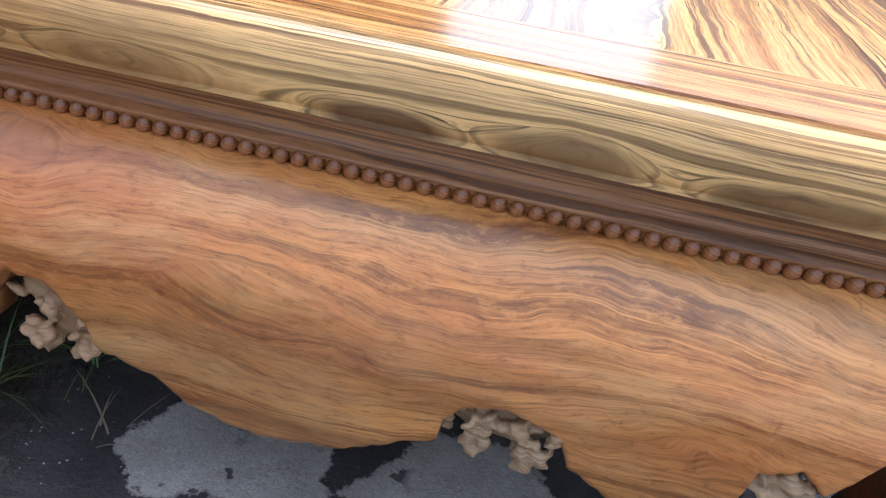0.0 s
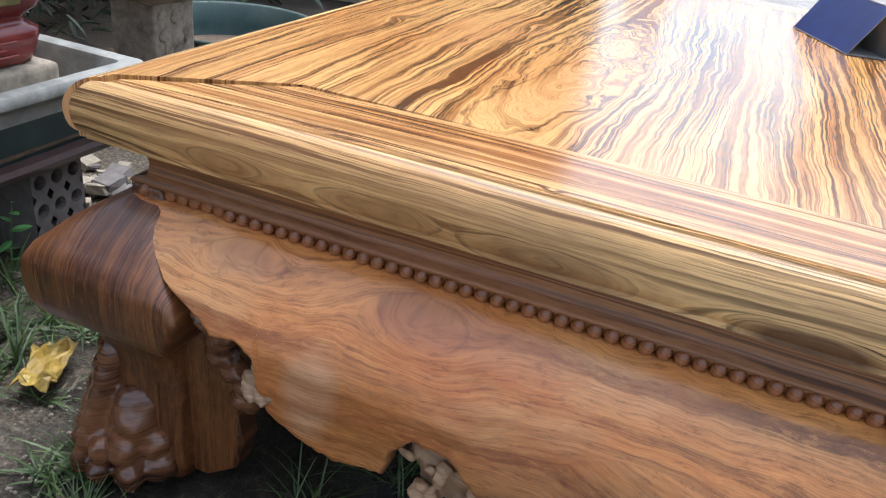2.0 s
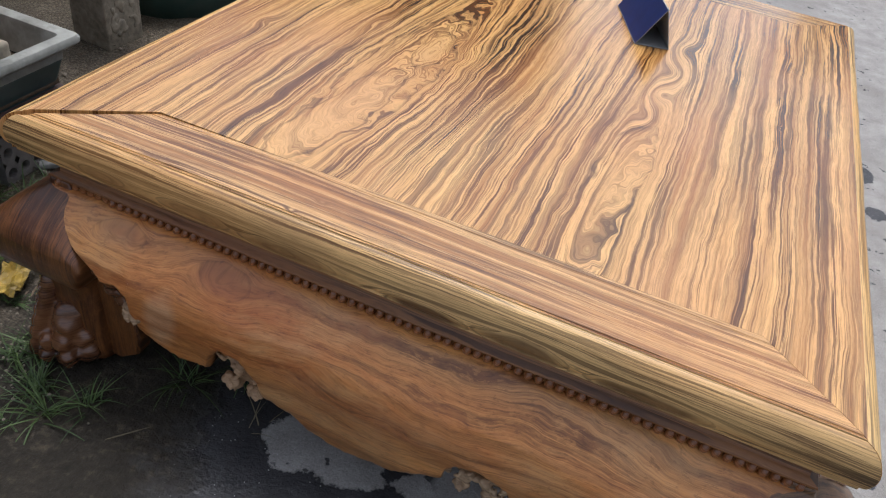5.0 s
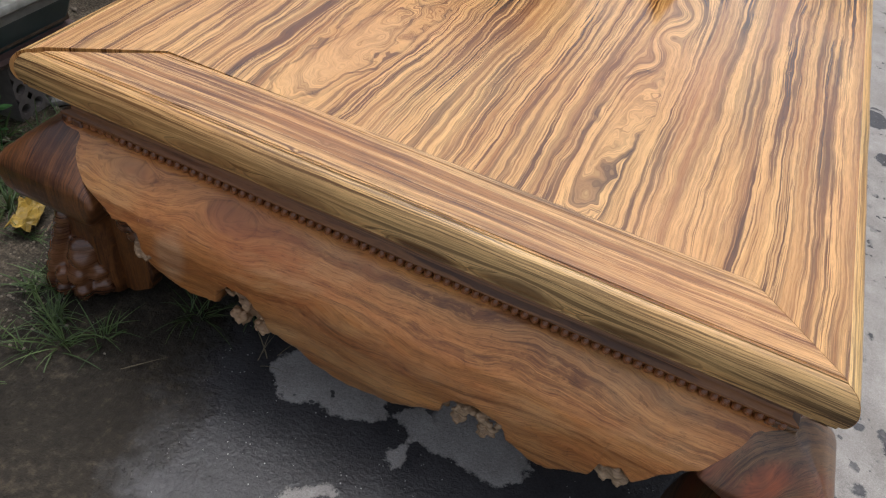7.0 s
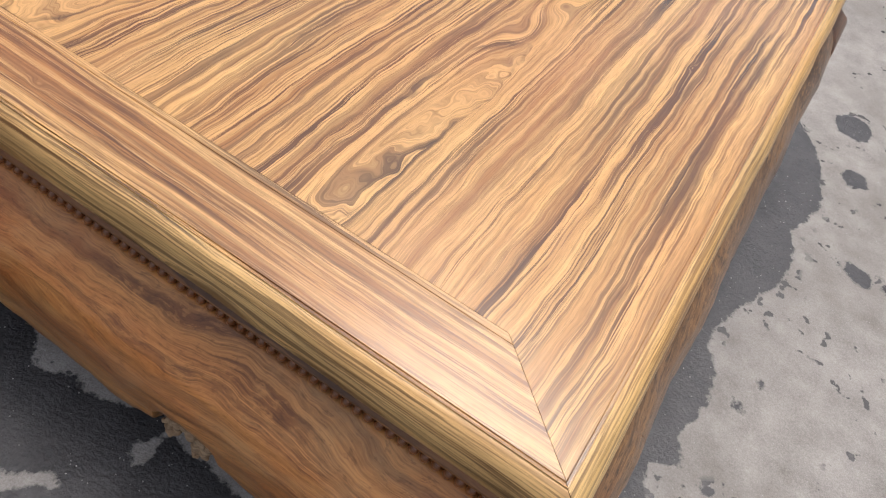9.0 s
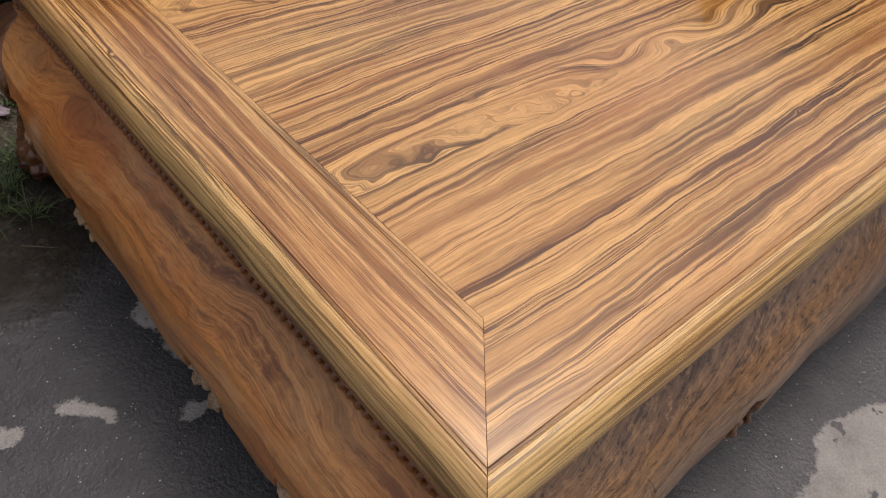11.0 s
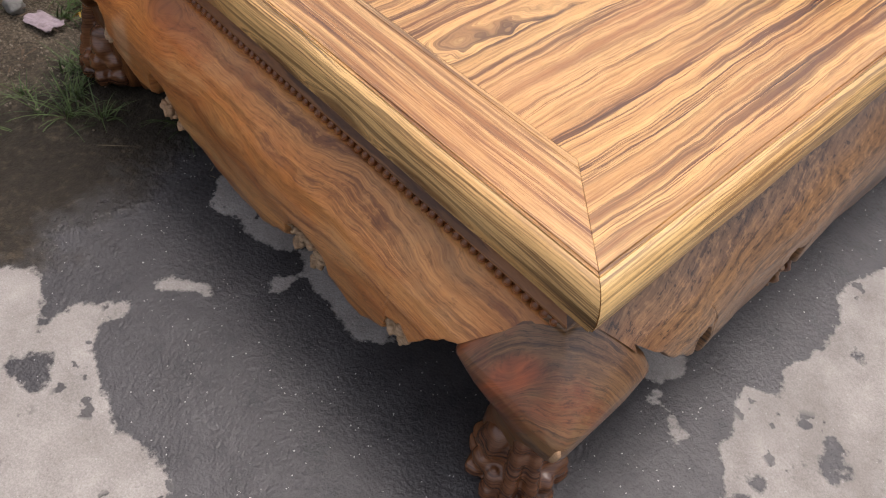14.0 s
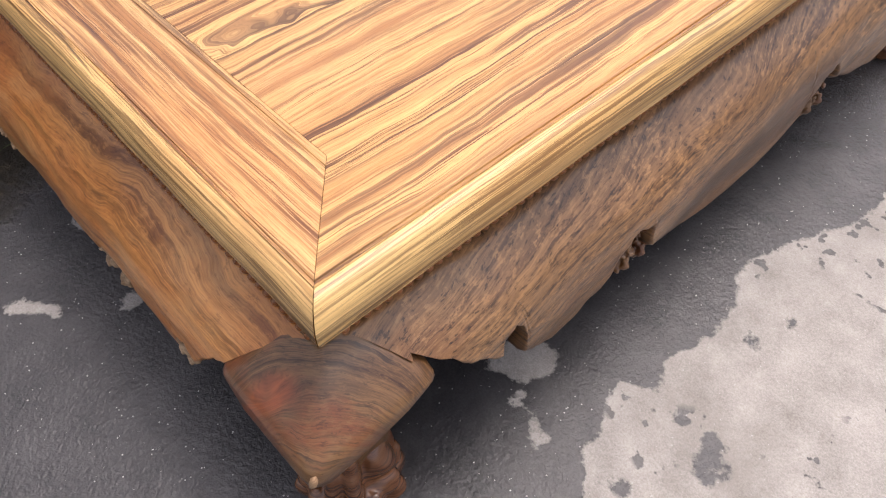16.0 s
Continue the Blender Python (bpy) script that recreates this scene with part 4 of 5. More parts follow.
# ---------------------------------------------------------------- the card stand on the table
def card_stand():
    a, b, along = Vector((-0.3205, 0.776, 0)), Vector((-0.251, 0.797, 0)), Vector((-0.079, 0.195, 0))
    top = TOP + 0.001
    stand = empty("card_stand", (b.x, b.y, top), "folded triangular navy card stand, grey inside, on the table", "card stand")
    inv = Matrix.Translation(-Vector((b.x, b.y, top)))
    high = Vector((0, 0, 0.082))
    z = Vector((0, 0, top))
    p = {"a": a + z, "b": b + z, "c": b + (a - b) * 0.37 + z + high}

    def flap(name, m, n, outside, inside, label):
        bm = bmesh.new()
        q = [p[m], p[n], p[n] + along, p[m] + along]
        mid = (p["a"] + p["b"] + p["c"]) / 3
        nrm = (q[1] - q[0]).cross(q[3] - q[0]).normalized()
        if nrm.dot(mid - q[0]) > 0:
            nrm = -nrm
        o = [bm.verts.new(v) for v in q]
        i = [bm.verts.new(v - nrm * 0.0016 ) for v in q]
        f = bm.faces.new(o)
        f.material_index = 0
        bm.faces.new(i[::-1]).material_index = 1
        for k in range(4):
            bm.faces.new((o[k], i[k], i[(k + 1) % 4], o[(k + 1) % 4])).material_index = 1
        bmesh.ops.recalc_face_normals(bm, faces=bm.faces[:])
        bm.transform(inv)
        return part(name, bm, (outside, inside), stand, label, smooth=False), nrm
    flap("sloping_flap", "a", "c", M_BLUE, M_CARD_IN, "navy blue sloping face")
    face, nrm = flap("upright_flap", "b", "c", M_CARD_FACE, M_CARD_IN, "dark printed upright face")
    flap("base_flap", "a", "b", M_CARD_IN, M_CARD_IN, "grey base")
    nrm = -nrm if nrm.x < 0 else nrm
    u = along.normalized()

    def bar(s0, s1, h0, h1, mat):
        bm = bmesh.new()
        o = p["b"] + nrm * 0.0004
        up = (p["c"] - p["b"]).normalized()
        q = [o + u * s0 + up * h0, o + u * s1 + up * h0, o + u * s1 + up * h1, o + u * s0 + up * h1]
        lo = [bm.verts.new(v) for v in q]
        hi = [bm.verts.new(v + nrm * 0.0004) for v in q]
        bm.faces.new(hi)
        for k in range(4):
            bm.faces.new((lo[k], lo[(k + 1) % 4], hi[(k + 1) % 4], hi[k]))
        bmesh.ops.recalc_face_normals(bm, faces=bm.faces[:])
        bm.transform(inv)
        part("print_bar", bm, mat, face, smooth=False)
    for k in range(5):
        bar(0.008 + 0.036 * k, 0.034 + 0.036 * k, 0.060, 0.074, M_CARD_WHITE)
    bar(0.012, 0.060, 0.030, 0.050, M_CARD_GOLD)
    bar(0.075, 0.175, 0.032, 0.050, M_CARD_GOLD)
    for k in range(9):
        bar(0.006 + 0.021 * k, 0.022 + 0.021 * k, 0.010, 0.019, M_CARD_WHITE)


card_stand()

# ---------------------------------------------------------------- garden things beside the yard
def ring(x0, x1, y0, y1, z, r, n=5):
    pts = []
    for cx, cy, a0 in ((x1 - r, y1 - r, 0), (x0 + r, y1 - r, 90), (x0 + r, y0 + r, 180), (x1 - r, y0 + r, 270)):
        for k in range(n):
            a = radians(a0 + 90 * k / (n - 1))
            pts.append(Vector((cx + r * math.cos(a), cy + r * math.sin(a), z)))
    return pts


def moulded(x0, x1, y0, y1, outline, r=0.012):
    """A rectangular ware whose wall follows (inset, height)."""
    bm = bmesh.new()
    vs = sheet(bm, [ring(x0 + d, x1 - d, y0 + d, y1 - d, z, r) for d, z in outline], close=True)
    return bm, vs


TX0, TX1, TY0, TY1 = -2.02, -1.385, -0.75, 0.352
tray = empty("bonsai_tray", (TX1, TY1, 0.15), "long glazed bonsai tray with pale rim and dark green sides", "planter")
inv = Matrix.Translation((-TX1, -TY1, -0.15))


def tray_part(name, outline, mat, label, cap=False):
    bm, vs = moulded(TX0, TX1, TY0, TY1, outline)
    if cap:
        bm.faces.new(vs[-1])
    bmesh.ops.recalc_face_normals(bm, faces=bm.faces[:])
    bm.transform(inv)
    part(name, bm, mat, tray, label).data.set_sharp_from_angle(angle=radians(40))


tray_part("rim", [(0.028, 0.248), (0.026, 0.268), (0.010, 0.276), (0.001, 0.284), (0.0, 0.294), (0.004, 0.300), (0.016, 0.302), (0.030, 0.299), (0.034, 0.290), (0.042, 0.240), (0.046, 0.228)], M_GLAZE_PALE, "pale weathered rim", False)
tray_part("body", [(0.028, 0.2485), (0.031, 0.240), (0.040, 0.205), (0.046, 0.186), (0.046, 0.180)], M_GLAZE_GREEN, "dark green glazed side")
tray_part("foot_moulding", [(0.046, 0.184), (0.032, 0.180), (0.028, 0.172), (0.034, 0.160), (0.050, 0.151), (0.090, 0.150)], M_GLAZE_BROWN, "brown glazed foot moulding", True)
bm = bmesh.new()
block(bm, (TX0 + 0.03, TY0 + 0.03, 0.19), (TX1 - 0.042, TY1 - 0.042, 0.224), 0.003)
bm.transform(inv)
part("tray_floor", bm, M_LITTER, tray, "dirty tray floor")


def hollow_brick(x, y, turn, high=0.15):
    """A brick pierced by two rows of round holes along its length."""
    bm = bmesh.new()
    w, d, across, up, steps = 0.11, 0.20, 3, 3, 12
    cw, ch = w / across, high / up
    r = 0.34 * min(cw, ch)

    def rim(cx, cz, y, radius):
        return [bm.verts.new((cx + radius * math.cos(a), y, cz + radius * math.sin(a))) for a in (2 * math.pi * k / steps for k in range(steps))]

    def border_of(cx, cz, y):
        out = []
        for k in range(steps):
            a = 2 * math.pi * k / steps
            q = max(abs(math.cos(a)), abs(math.sin(a)))
            out.append(bm.verts.new((cx + math.cos(a) / q * cw / 2, y, cz + math.sin(a) / q * ch / 2)))
        return out
    for i in range(across):
        for j in range(up):
            cx, cz = -w / 2 + cw * (i + 0.5), ch * (j + 0.5)
            hoops = [border_of(cx, cz, -d / 2), rim(cx, cz, -d / 2, r), rim(cx, cz, d / 2, r), border_of(cx, cz, d / 2)]
            for a, b in zip(hoops, hoops[1:]):
                for k in range(steps):
                    bm.faces.new((a[k], a[(k + 1) % steps], b[(k + 1) % steps], b[k]))
    bmesh.ops.remove_doubles(bm, verts=bm.verts[:], dist=0.0004)
    for lo, hi in (((-w / 2, 0), (w / 2, 0)), ((w / 2, 0), (w / 2, high)), ((w / 2, high), (-w / 2, high)), ((-w / 2, high), (-w / 2, 0))):
        bm.faces.new([bm.verts.new(p) for p in ((lo[0], -d / 2, lo[1]), (hi[0], -d / 2, hi[1]), (hi[0], d / 2, hi[1]), (lo[0], d / 2, lo[1]))])
    bmesh.ops.recalc_face_normals(bm, faces=bm.faces[:])
    ob = new("hollow_brick", mesh_of("hollow_brick", bm, M_BRICK, smooth=False))
    ob.matrix_basis = pose(x, y, 0.0, 0, 0, turn)
    tagged(ob, "grey hollow brick carrying the bonsai tray on soil", "brick", "bricks under the tray")


hollow_brick(-1.555, 0.195, 94)
hollow_brick(-1.86, 0.20, 4)
hollow_brick(-1.52, -0.52, -5)
hollow_brick(-1.86, -0.50, 3)

# plank lying on the soil by the tray
bm = bmesh.new()
block(bm, (-0.30, -0.03, 0.0), (0.30, 0.03, 0.045), 0.006)
ob = tagged(new("concrete_bar", mesh_of("concrete_bar", bm, M_BRICK)), "grey concrete bar lying on the soil under the tray", "bar")
ob.matrix_basis = pose(-1.68, -0.20, 0.0, 0, 0, 62)

pot_block = bmesh.new()
block(pot_block, (-1.62, 0.085, 0.2245), (-1.446, 0.226, 0.311), 0.010, None, 3)
for v in pot_block.verts:
    v.co += v.normal * 0.002 * noise.noise(v.co * 50)
tagged(new("stone_block", mesh_of("stone_block", pot_block, M_STONE)), "rough grey block standing in the bonsai tray", "block")
pot_block = bmesh.new()
block(pot_block, (-1.62, -0.42, 0.2245), (-1.446, -0.29, 0.311), 0.010, None, 3)
tagged(new("stone_block", mesh_of("stone_block", pot_block, M_STONE)), "rough grey block standing in the bonsai tray", "block")

PX0, PX1, PY0, PY1 = -1.90, -1.462, -0.45, 0.216
pot = empty("flower_pot", (PX1, PY1, 0.3112), "oxblood glazed rectangular pot with an olive relief panel", "flower pot")
inv = Matrix.Translation((-PX1, -PY1, -0.3112))
bm, vs = moulded(PX0, PX1, PY0, PY1, [(0.02, 0.3115), (0.004, 0.314), (0.0, 0.325), (-0.006, 0.350), (-0.006, 0.362), (0.004, 0.370), (0.008, 0.376), (0.004, 0.384), (-0.010, 0.396), (-0.020, 0.43), (-0.034, 0.50), (-0.046, 0.55), (-0.060, 0.556), (-0.062, 0.572), (-0.05, 0.578), (-0.03, 0.576), (0.0, 0.52)], 0.03)
bm.faces.new(vs[0][::-1])
bm.faces.new(vs[-1])
bmesh.ops.recalc_face_normals(bm, faces=bm.faces[:])
bm.transform(inv)
part("body", bm, M_GLAZE_RED, pot)
bm = bmesh.new()
block(bm, (0.0, PY0 + 0.06, 0.404), (0.006, PY1 - 0.045, 0.535), 0.003, None)
rnd = random.Random(4)
for k in range(26):
    ball(bm, (0.005, rnd.uniform(PY0 + 0.09, PY1 - 0.07), rnd.uniform(0.42, 0.52)), (0.006, rnd.uniform(0.008, 0.022), rnd.uniform(0.006, 0.015)), None, 2, 0.4, k)
bm.transform(inv @ Matrix.Translation((PX1 + 0.0115, 0, 0)) @ Matrix.Translation((0, 0, 0.404)) @ Matrix.Rotation(radians(11.5), 4, "Y") @ Matrix.Translation((0, 0, -0.404)))
part("relief_panel", bm, M_GLAZE_OLIVE, pot, "olive glazed panel of leaves in relief")
for j, (y0, y1, z) in enumerate(((0.05, 0.165, 0.349), (0.075, 0.145, 0.339), (0.05, 0.165, 0.329))):
    bm = bmesh.new()
    block(bm, (PX1 + 0.000, y0, z - 0.002), (PX1 + 0.0075, y1, z + 0.002), 0.0015)
    bm.transform(inv)
    part("meander_ridge", bm, M_GLAZE_RED, pot)


def pedestal(x, y, turn, wide, high, cap):
    ped = empty("stone_pedestal", (x, y, 0), "weathered cast-stone garden pedestal with a square cap", "pedestal", "stone pedestals")
    ped.rotation_euler = (0, 0, radians(turn))
    bm = bmesh.new()
    h = wide / 2
    block(bm, (-h, -h, -0.01), (h, h, high), 0.006)
    part("column", bm, M_STONE, ped)
    bm = bmesh.new()
    rnd = random.Random(7)
    for k in range(34):
        a = rnd.uniform(-h * 0.7, h * 0.7)
        b = rnd.uniform(0.03, high - 0.03)
        ball(bm, (h, a, b), (0.005, rnd.uniform(0.006, 0.016), rnd.uniform(0.006, 0.018)), Matrix.Rotation(rnd.uniform(0, 3), 4, "X"), 2, 0.4, k)
    tagged(fuse(part("carved_relief", bm, M_STONE, ped, "weathered relief on the column"), 0.004, 2), kind="stuff")
    if cap:
        c = cap / 2
        bm = bmesh.new()
        vs = sheet(bm, [ring(-c + d, c - d, -c + d, c - d, z, 0.012) for d, z in ((c - h - 0.004, high - 0.03), (0.03, high - 0.012), (0.004, high + 0.006), (0.0, high + 0.014), (0.003, high + 0.036), (0.010, high + 0.041), (0.07, high + 0.052))], close=True)
        bm.faces.new(vs[-1])
        bm.faces.new(vs[0][::-1])
        bmesh.ops.recalc_face_normals(bm, faces=bm.faces[:])
        for v in bm.verts:
            v.co += Vector((noise.noise(v.co * 30), noise.noise(v.co * 30 + Vector((3, 0, 0))), noise.noise(v.co * 30 + Vector((6, 0, 0))))) * 0.004
        part("cap", bm, M_STONE, ped, "chipped square cap")
        bm = bmesh.new()
        spin(bm, [(0.001, high + 0.05), (0.055, high + 0.05), (0.06, high + 0.062), (0.05, high + 0.072), (0.055, high + 0.085), (0.06, high + 0.12), (0.05, high + 0.15), (0.08, high + 0.19), (0.085, high + 0.22), (0.001, high + 0.23)], 8)
        bmesh.ops.recalc_face_normals(bm, faces=bm.faces[:])
        part("finial", bm, M_STONE, ped, "broken stone upper stage", smooth=False)
        bm = bmesh.new()
        for k in range(170):
            ball(bm, (rnd.uniform(-c, c) * 0.75, rnd.uniform(-c, c) * 0.75, high + 0.047), (rnd.uniform(0.003, 0.010), rnd.uniform(0.003, 0.009), rnd.uniform(0.002, 0.006)), None, 1, 0.4, k)
        tagged(part("grit", bm, M_LITTER, ped), kind="stuff")


pedestal(-1.806, 0.846, -3, 0.134, 0.300, 0.26)
pedestal(-2.16, 2.62, 20, 0.22, 0.75, 0)

tub = empty("plastic_tub", (-1.87, 1.25, -0.025), "round green plastic tub with dusty sides on soil", "tub")
bm = bmesh.new()
spin(bm, [(0.001, 0.004), (0.225, 0.0), (0.235, 0.01), (0.25, 0.10), (0.258, 0.150), (0.268, 0.154), (0.271, 0.163), (0.266, 0.170), (0.254, 0.166), (0.242, 0.10), (0.222, 0.06)], 64)
bmesh.ops.recalc_face_normals(bm, faces=bm.faces[:])
part("shell", bm, M_TUB, tub)
bm = bmesh.new()
spin(bm, [(0.228, 0.070), (0.10, 0.078), (0.001, 0.080)], 40)
bmesh.ops.recalc_face_normals(bm, faces=bm.faces[:])
part("soil_fill", bm, M_LITTER, tub, "dark soil in the tub")

bm = bmesh.new()
ball(bm, (0, 0, 0.22), (0.16, 0.14, 0.26), None, 4, 0.5, 5)
rock = tagged(new("mossy_rock", mesh_of("mossy_rock", bm, plain("mossy_stone", (0.10, 0.105, 0.06), 0.9, 0.5, 20, 0.8, (0.20, 0.19, 0.15)))), "mossy upright rock beside a stone pedestal", "rock")
rock.location = (-2.02, 2.85, 0)

# ---------------------------------------------------------------- plants
def blade(bm, root, way, length, width, droop, n=5):
    """One grass blade: a folded, tapering, bending strip."""
    side = Vector((-way.y, way.x, 0)).normalized()
    pts, p, d = [], Vector(root), Vector(way).normalized()
    for k in range(n + 1):
        t = k / n
        w = width * (1 - t) ** 0.7 * min(1, 0.5 + 2 * t)
        pts.append((p - side * w, p - Vector((0, 0, w * 0.5)), p + side * w))
        d = (d + Vector((0, 0, -droop / n))).normalized()
        p = p + d * length / n
    vs = [[bm.verts.new(q) for q in row] for row in pts]
    for a, b in zip(vs, vs[1:]):
        for i in range(2):
            bm.faces.new((a[i], a[i + 1], b[i + 1], b[i]))


def tuft(x, y, count, length, seed, spread=1.0, width=0.0015, label="tuft of thin green grass growing in muddy soil", mat=None):
    rnd = random.Random(seed)
    bm = bmesh.new()
    for k in range(count):
        a = rnd.uniform(0, 2 * math.pi)
        lean = rnd.uniform(0.15, 1.3) * spread
        way = Vector((math.cos(a) * lean, math.sin(a) * lean, 1.0))
        blade(bm, (rnd.gauss(0, 0.008), rnd.gauss(0, 0.008), -0.012), way, length * rnd.uniform(0.45, 1.1), width * rnd.uniform(0.7, 1.3), rnd.uniform(0.5, 1.8))
    ob = tagged(new("grass_tuft", mesh_of("grass_tuft", bm, mat or M_GRASS)), label, "grass", "grass tufts in the soil")
    ob.location = (x, y, 0)


tuft(-0.955, -0.262, 34, 0.125, 1, 1.2)
tuft(-0.905, -0.215, 26, 0.085, 2, 1.2)
tuft(-1.000, -0.225, 60, 0.075, 3, 1.0)
tuft(-0.985, -0.300, 16, 0.090, 4, 1.4)
tuft(-1.06, -0.30, 22, 0.085, 5, 1.3)
tuft(-0.80, -0.10, 40, 0.11, 6, 1.0)
tuft(-0.72, -0.02, 30, 0.12, 7, 1.0)
for k, (x, y) in enumerate(((-1.30, 0.02), (-1.34, 0.09), (-1.42, 0.0), (-1.40, 0.13), (-1.48, -0.05), (-1.50, 0.06), (-1.26, 0.09), (-1.36, -0.05), (-1.28, -0.06), (-1.55, -0.12), (-1.22, 0.15), (-1.45, -0.16))):
    tuft(x, y, 30, 0.11, 20 + k, 1.3, 0.0026, "tuft of broad-bladed green grass among litter")
for k, (x, y) in enumerate(((-1.15, -0.36), (-1.28, -0.40), (-1.10, -0.45), (-1.22, -0.52), (-1.38, -0.48), (-1.02, -0.40), (-1.18, -0.10), (-1.34, -0.26))):
    tuft(x, y, 14, 0.075, 50 + k, 1.5, 0.0018)
for k, (x, y) in enumerate(((-1.33, -0.02), (-1.38, 0.04), (-1.44, 0.08), (-1.46, -0.02), (-1.31, 0.10), (-1.35, 0.16), (-1.52, 0.0), (-1.26, -0.13), (-1.24, 0.03), (-1.08, -0.20), (-1.04, -0.16))):
    tuft(x, y, 30, 0.10, 120 + k, 1.5, 0.0022, "tuft of broad-bladed green grass among litter")
tuft(-0.648, -0.128, 11, 0.085, 90, 1.5, 0.0012, "dry sprig of thin grass lying on wet concrete", M_STRAW)

bm = bmesh.new()
for s0 in (-1, 1):
    rows = []
    for k in range(7):
        t = k / 6
        w = math.sin(math.pi * min(1, t * 0.92 + 0.06)) ** 0.8 * 0.30 * (1 - 0.25 * t)
        rows.append((Vector((t, 0, -0.18 * t * t)), Vector((t, s0 * w * 0.5, 0.05 * w - 0.18 * t * t)), Vector((t, s0 * w, 0.02 - 0.18 * t * t))))
    sheet(bm, rows)
bmesh.ops.recalc_face_normals(bm, faces=bm.faces[:])
LEAF = mesh_of("leaf", bm, M_LEAF)


def weed(x, y, high, seed, leaves=12, size=0.045):
    rnd = random.Random(seed)
    ob = empty("weed_plant", (x, y, -0.008), "leafy green weed growing from the soil by the pots", "weed", "weeds by the tray")
    lean = Vector((rnd.uniform(-0.25, 0.25), rnd.uniform(-0.25, 0.25), 1))
    bm = bmesh.new()
    rows = []
    for k in range(6):
        t = k / 5
        c = lean * high * t
        r = 0.0022 * (1 - 0.6 * t)
        rows.append([c + Vector((r * math.cos(a), r * math.sin(a), 0)) for a in (0, 1.57, 3.14, 4.71)])
    sheet(bm, rows, close=True)
    part("stem", bm, M_LEAF, ob)
    for k in range(leaves):
        t = 0.25 + 0.75 * (k + 1) / leaves
        lf = new("leaf", LEAF)
        lf.parent = ob
        sz = size * rnd.uniform(0.75, 1.2) * (1.15 - 0.4 * t)
        lf.matrix_basis = Matrix.Translation(lean * high * t) @ Euler((rnd.uniform(-0.3, 0.3), rnd.uniform(-0.5, 0.35), k * 2.4 + rnd.uniform(-0.3, 0.3))).to_matrix().to_4x4() @ Matrix.Diagonal((sz, sz, sz, 1))


for k, (x, y, high, n, size) in enumerate(((-1.33, -0.36, 0.09, 12, 0.060), (-1.30, -0.42, 0.07, 12, 0.055), (-1.38, -0.30, 0.12, 12, 0.060), (-1.40, -0.34, 0.10, 12, 0.055), (-1.46, -0.28, 0.13, 12, 0.060), (-1.52, -0.35, 0.14, 14, 0.060), (-1.44, -0.42, 0.09, 12, 0.055), (-1.56, -0.24, 0.17, 12, 0.06),
                                           (-1.60, -0.42, 0.15, 14, 0.065), (-1.36, -0.40, 0.06, 9, 0.045), (-1.53, -0.16, 0.15, 10, 0.055), (-1.64, -0.30, 0.18, 12, 0.06), (-1.50, -0.47, 0.12, 12, 0.06),
                                           (-1.42, 0.06, 0.14, 7, 0.032), (-1.46, 0.0, 0.20, 7, 0.032), (-1.60, -0.55, 0.14, 12, 0.06), (-1.68, -0.46, 0.18, 12, 0.065))):
    weed(x, y, high, 70 + k, n, size)

rnd = random.Random(31)
bm = bmesh.new()
for k in range(5600):
    x, y = rnd.uniform(-2.75, -2.25) + 0.25 * noise.noise((k * 0.37, 1, 0)), rnd.uniform(-1.6, 2.9)
    z = rnd.uniform(0.02, 1.25) * (0.75 + 0.5 * noise.noise((x * 3, y * 3, 0)))
    a, l, w = rnd.uniform(0, 6.28), rnd.uniform(0.04, 0.10), rnd.uniform(0.008, 0.022)
    blade(bm, (x, y, max(0.01, z)), Vector((math.cos(a), math.sin(a), rnd.uniform(-0.5, 0.9))), l, w, 0.9, 3)
# leaf greens are darkened so the shade sits in their colour
tagged(new("hedge", mesh_of("hedge", bm, leaf_material("shaded_hedge_leaf", (0.008, 0.018, 0.006), (0.026, 0.048, 0.015)))), "dense hedge behind the pots, shade put into its near-black leaves", "hedge", kind="stuff")

# ---------------------------------------------------------------- litter
def scrap(name, x, y, turn, size, mat, label, category, seed, lift=0.012):
    """A crumpled flat scrap."""
    rnd = random.Random(seed)
    bm = bmesh.new()
    n = 9
    rows = []
    for j in range(n):
        row = []
        for i in range(n):
            u, v = i / (n - 1) - 0.5, j / (n - 1) - 0.5
            w = 1 + 0.35 * noise.noise((u * 3 + seed, v * 3, 0.0))
            row.append(Vector((u * size[0] * w, v * size[1] * w, lift * (0.5 + 0.9 * noise.noise((u * 5, v * 5, seed))) + 0.004)))
        rows.append(row)
    sheet(bm, rows)
    ex = bmesh.ops.extrude_face_region(bm, geom=bm.faces[:])
    for v in ex["geom"]:
        if isinstance(v, bmesh.types.BMVert):
            v.co.z += 0.0012
    bmesh.ops.recalc_face_normals(bm, faces=bm.faces[:])
    ob = tagged(new(name, mesh_of(name, bm, mat, smooth=False)), label, category)
    ob.matrix_basis = pose(x, y, 0.0, 0, 0, turn)


scrap("yellow_wrapper", -1.215, -0.068, 30, (0.060, 0.095), M_YELLOW, "crumpled yellow and black wrapper lying on soil", "wrapper", 3, 0.020)
scrap("paper_scrap", -1.245, -0.175, 20, (0.075, 0.05), M_PINK, "torn faded pink paper scrap on soil", "paper", 5, 0.006)
scrap("plastic_scrap", -1.42, -0.19, 70, (0.05, 0.04), M_GLAZE_PALE, "pale crumpled plastic scrap on soil", "litter", 8, 0.02)

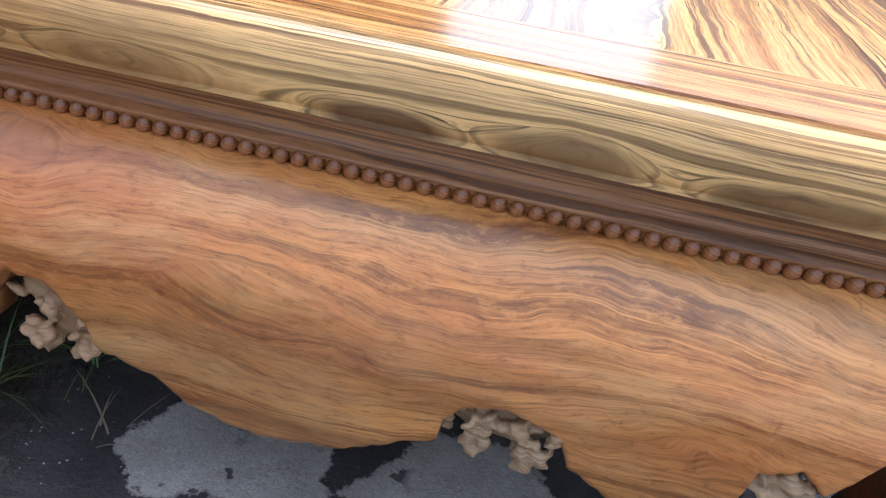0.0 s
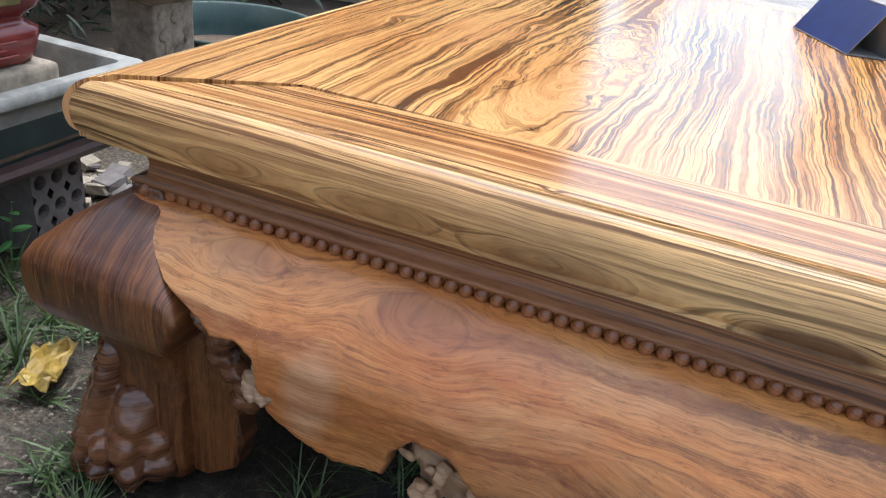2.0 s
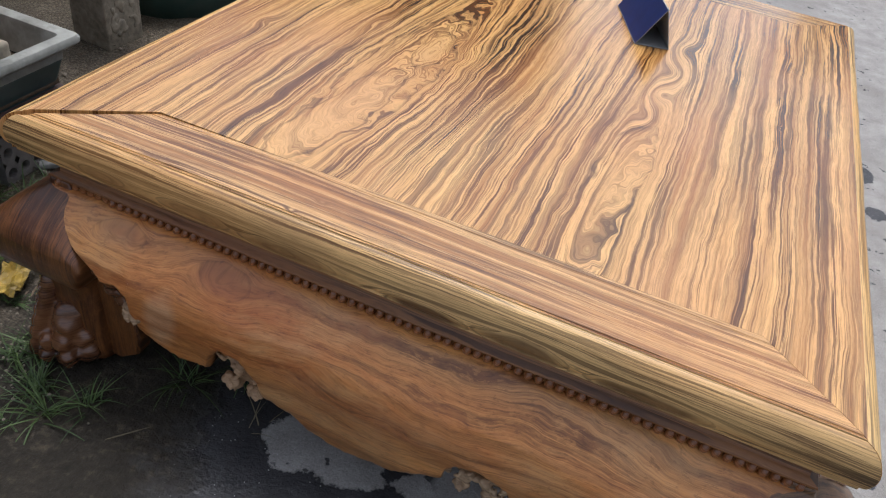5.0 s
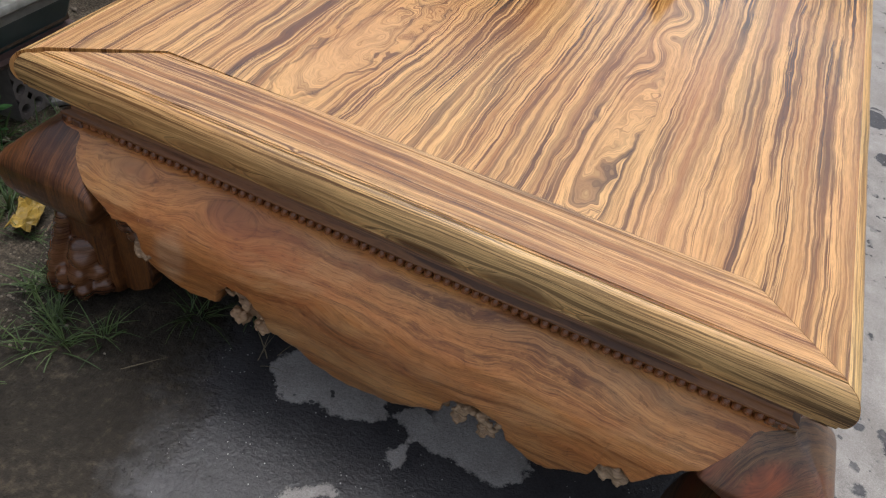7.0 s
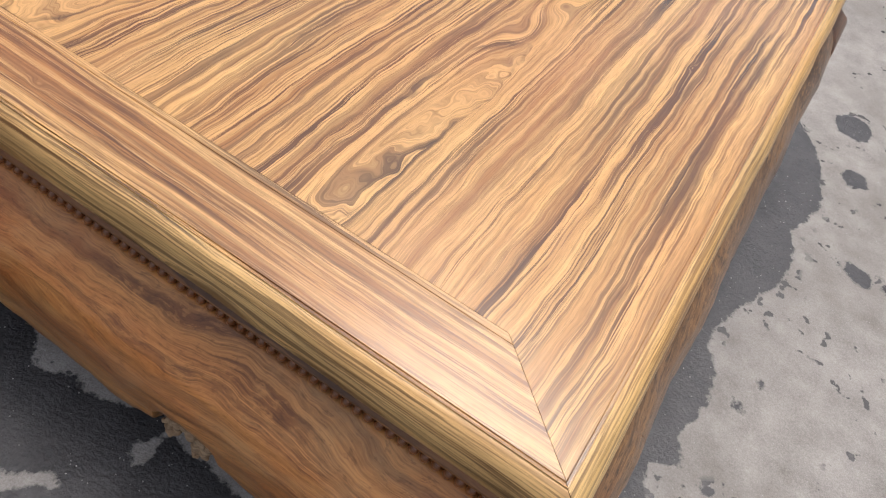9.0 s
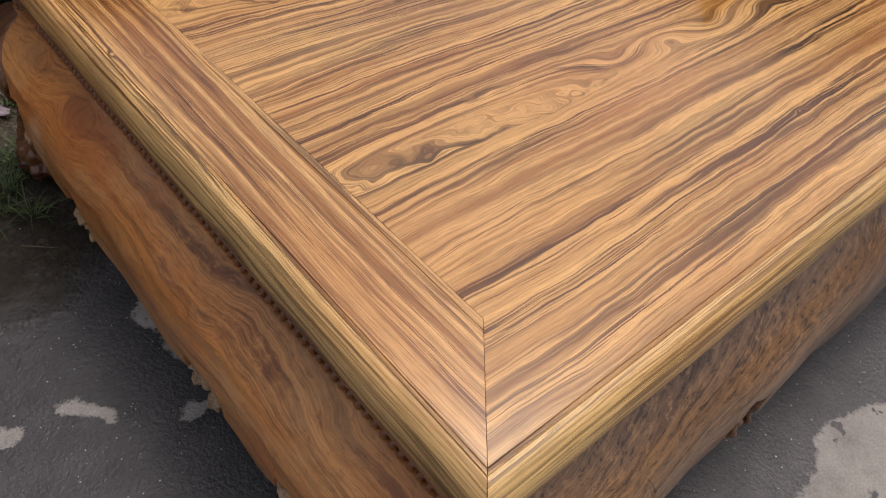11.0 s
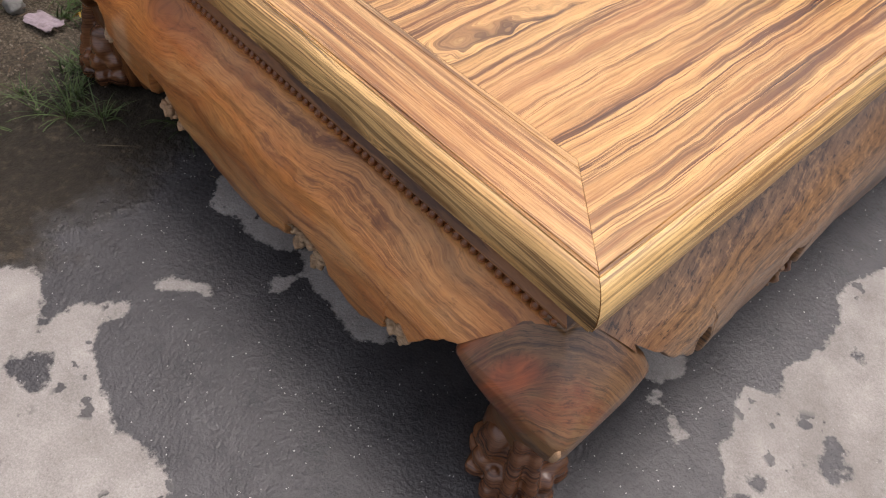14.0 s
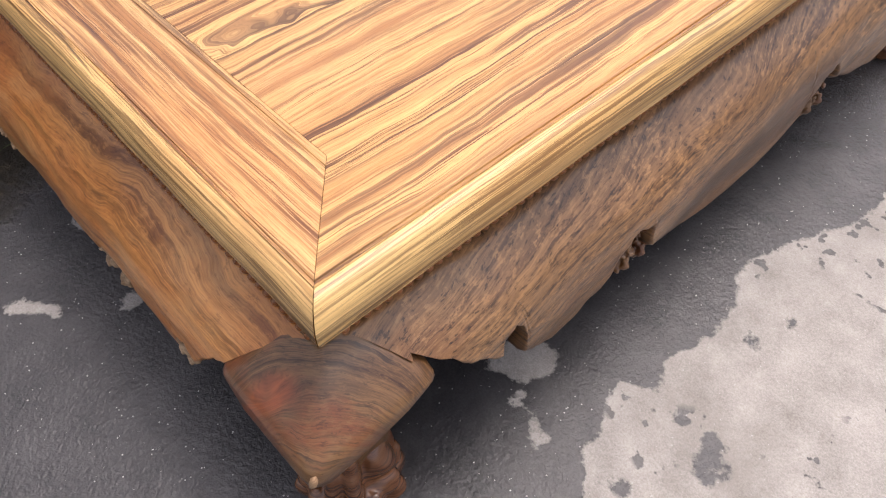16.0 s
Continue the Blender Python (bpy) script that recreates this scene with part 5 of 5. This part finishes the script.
bm = bmesh.new()
ball(bm, (0, 0, 0.014), (0.026, 0.020, 0.020), None, 3, 0.5, 7)
stone = tagged(new("stone", mesh_of("stone", bm, M_PEBBLE)), "grey stone lying on soil", "stone")
stone.location = (-1.33, -0.205, 0)
rnd = random.Random(23)
for k in range(16):
    bm = bmesh.new()
    w = rnd.uniform(0.010, 0.030)
    block(bm, (-w, -w * 0.7, 0), (w, w * 0.7, w * rnd.uniform(0.4, 0.9)), w * 0.12)
    for v in bm.verts:
        v.co += Vector((noise.noise(v.co * 60), noise.noise(v.co * 60 + Vector((k, 0, 0))), 0)) * w * 0.5
    bit = tagged(new("rubble", mesh_of("rubble", bm, M_STONE if k % 3 else M_BRICK, smooth=False)), "pale angular bit of rubble on the soil beside the bricks", "rubble", "rubble by the bricks")
    bit.matrix_basis = pose(-1.57 + rnd.gauss(0, 0.055), 0.42 + rnd.gauss(0, 0.05), -0.002, rnd.uniform(-14, 14), rnd.uniform(-14, 14), rnd.uniform(0, 180))
bm = bmesh.new()
block(bm, (-0.085, -0.016, 0), (0.085, 0.016, 0.014), 0.004)
for v in bm.verts:
    v.co.y += 0.012 * math.sin(v.co.x * 20)
ob = tagged(new("wood_offcut", mesh_of("wood_offcut", bm, M_PEBBLE)), "grey weathered wood offcut lying on gravelly soil", "offcut")
ob.matrix_basis = pose(-1.40, 0.30, 0.0, 0, 0, 40)

rnd = random.Random(11)
bm = bmesh.new()
for k in range(4200):
    x, y = rnd.uniform(-1.75, -0.85) - rnd.random() ** 3 * 0.2, rnd.uniform(-0.55, 0.95)
    if noise.noise((x * 5.0, y * 5.0, 4.0)) < rnd.uniform(-0.25, 0.35):
        continue
    if x > -1.05 and y > -0.15:
        continue
    r = rnd.uniform(0.0012, 0.0035) if rnd.random() < 0.93 or y < -0.1 else rnd.uniform(0.005, 0.010)
    ball(bm, (x, y, r * 0.3), (r, r * rnd.uniform(0.7, 1.2), r * 0.7), None, 1, 0.4, k)
tagged(new("gravel", mesh_of("gravel", bm, plain("pale_gravel", (0.22, 0.185, 0.14), 0.9, 0.5, 8, 0.2))), "pale gravel scattered over the soil", "gravel", kind="stuff")
bm = bmesh.new()
for k in range(520):
    x, y = rnd.uniform(-1.8, -1.1), rnd.uniform(-0.5, 1.0)
    a = rnd.uniform(0, 6.28)
    blade(bm, (x, y, 0.006), Vector((math.cos(a), math.sin(a), 0.12)), rnd.uniform(0.012, 0.035), rnd.uniform(0.001, 0.004), 0.3, 3)
tagged(new("leaf_litter", mesh_of("leaf_litter", bm, M_LITTER)), "dry brown leaf litter on the soil", "litter", kind="stuff")
bm = bmesh.new()
blade(bm, (0, 0, 0.003), Vector((1, 0.25, 0.02)), 0.075, 0.0016, 0.0)
ob = tagged(new("twig", mesh_of("twig", bm, M_STRAW)), "thin dark twig lying on wet concrete", "twig")
ob.matrix_basis = pose(-0.83, -0.26, 0, 0, 0, 35)

for row_side in ("front", "right"):
    bead_row(row_side)
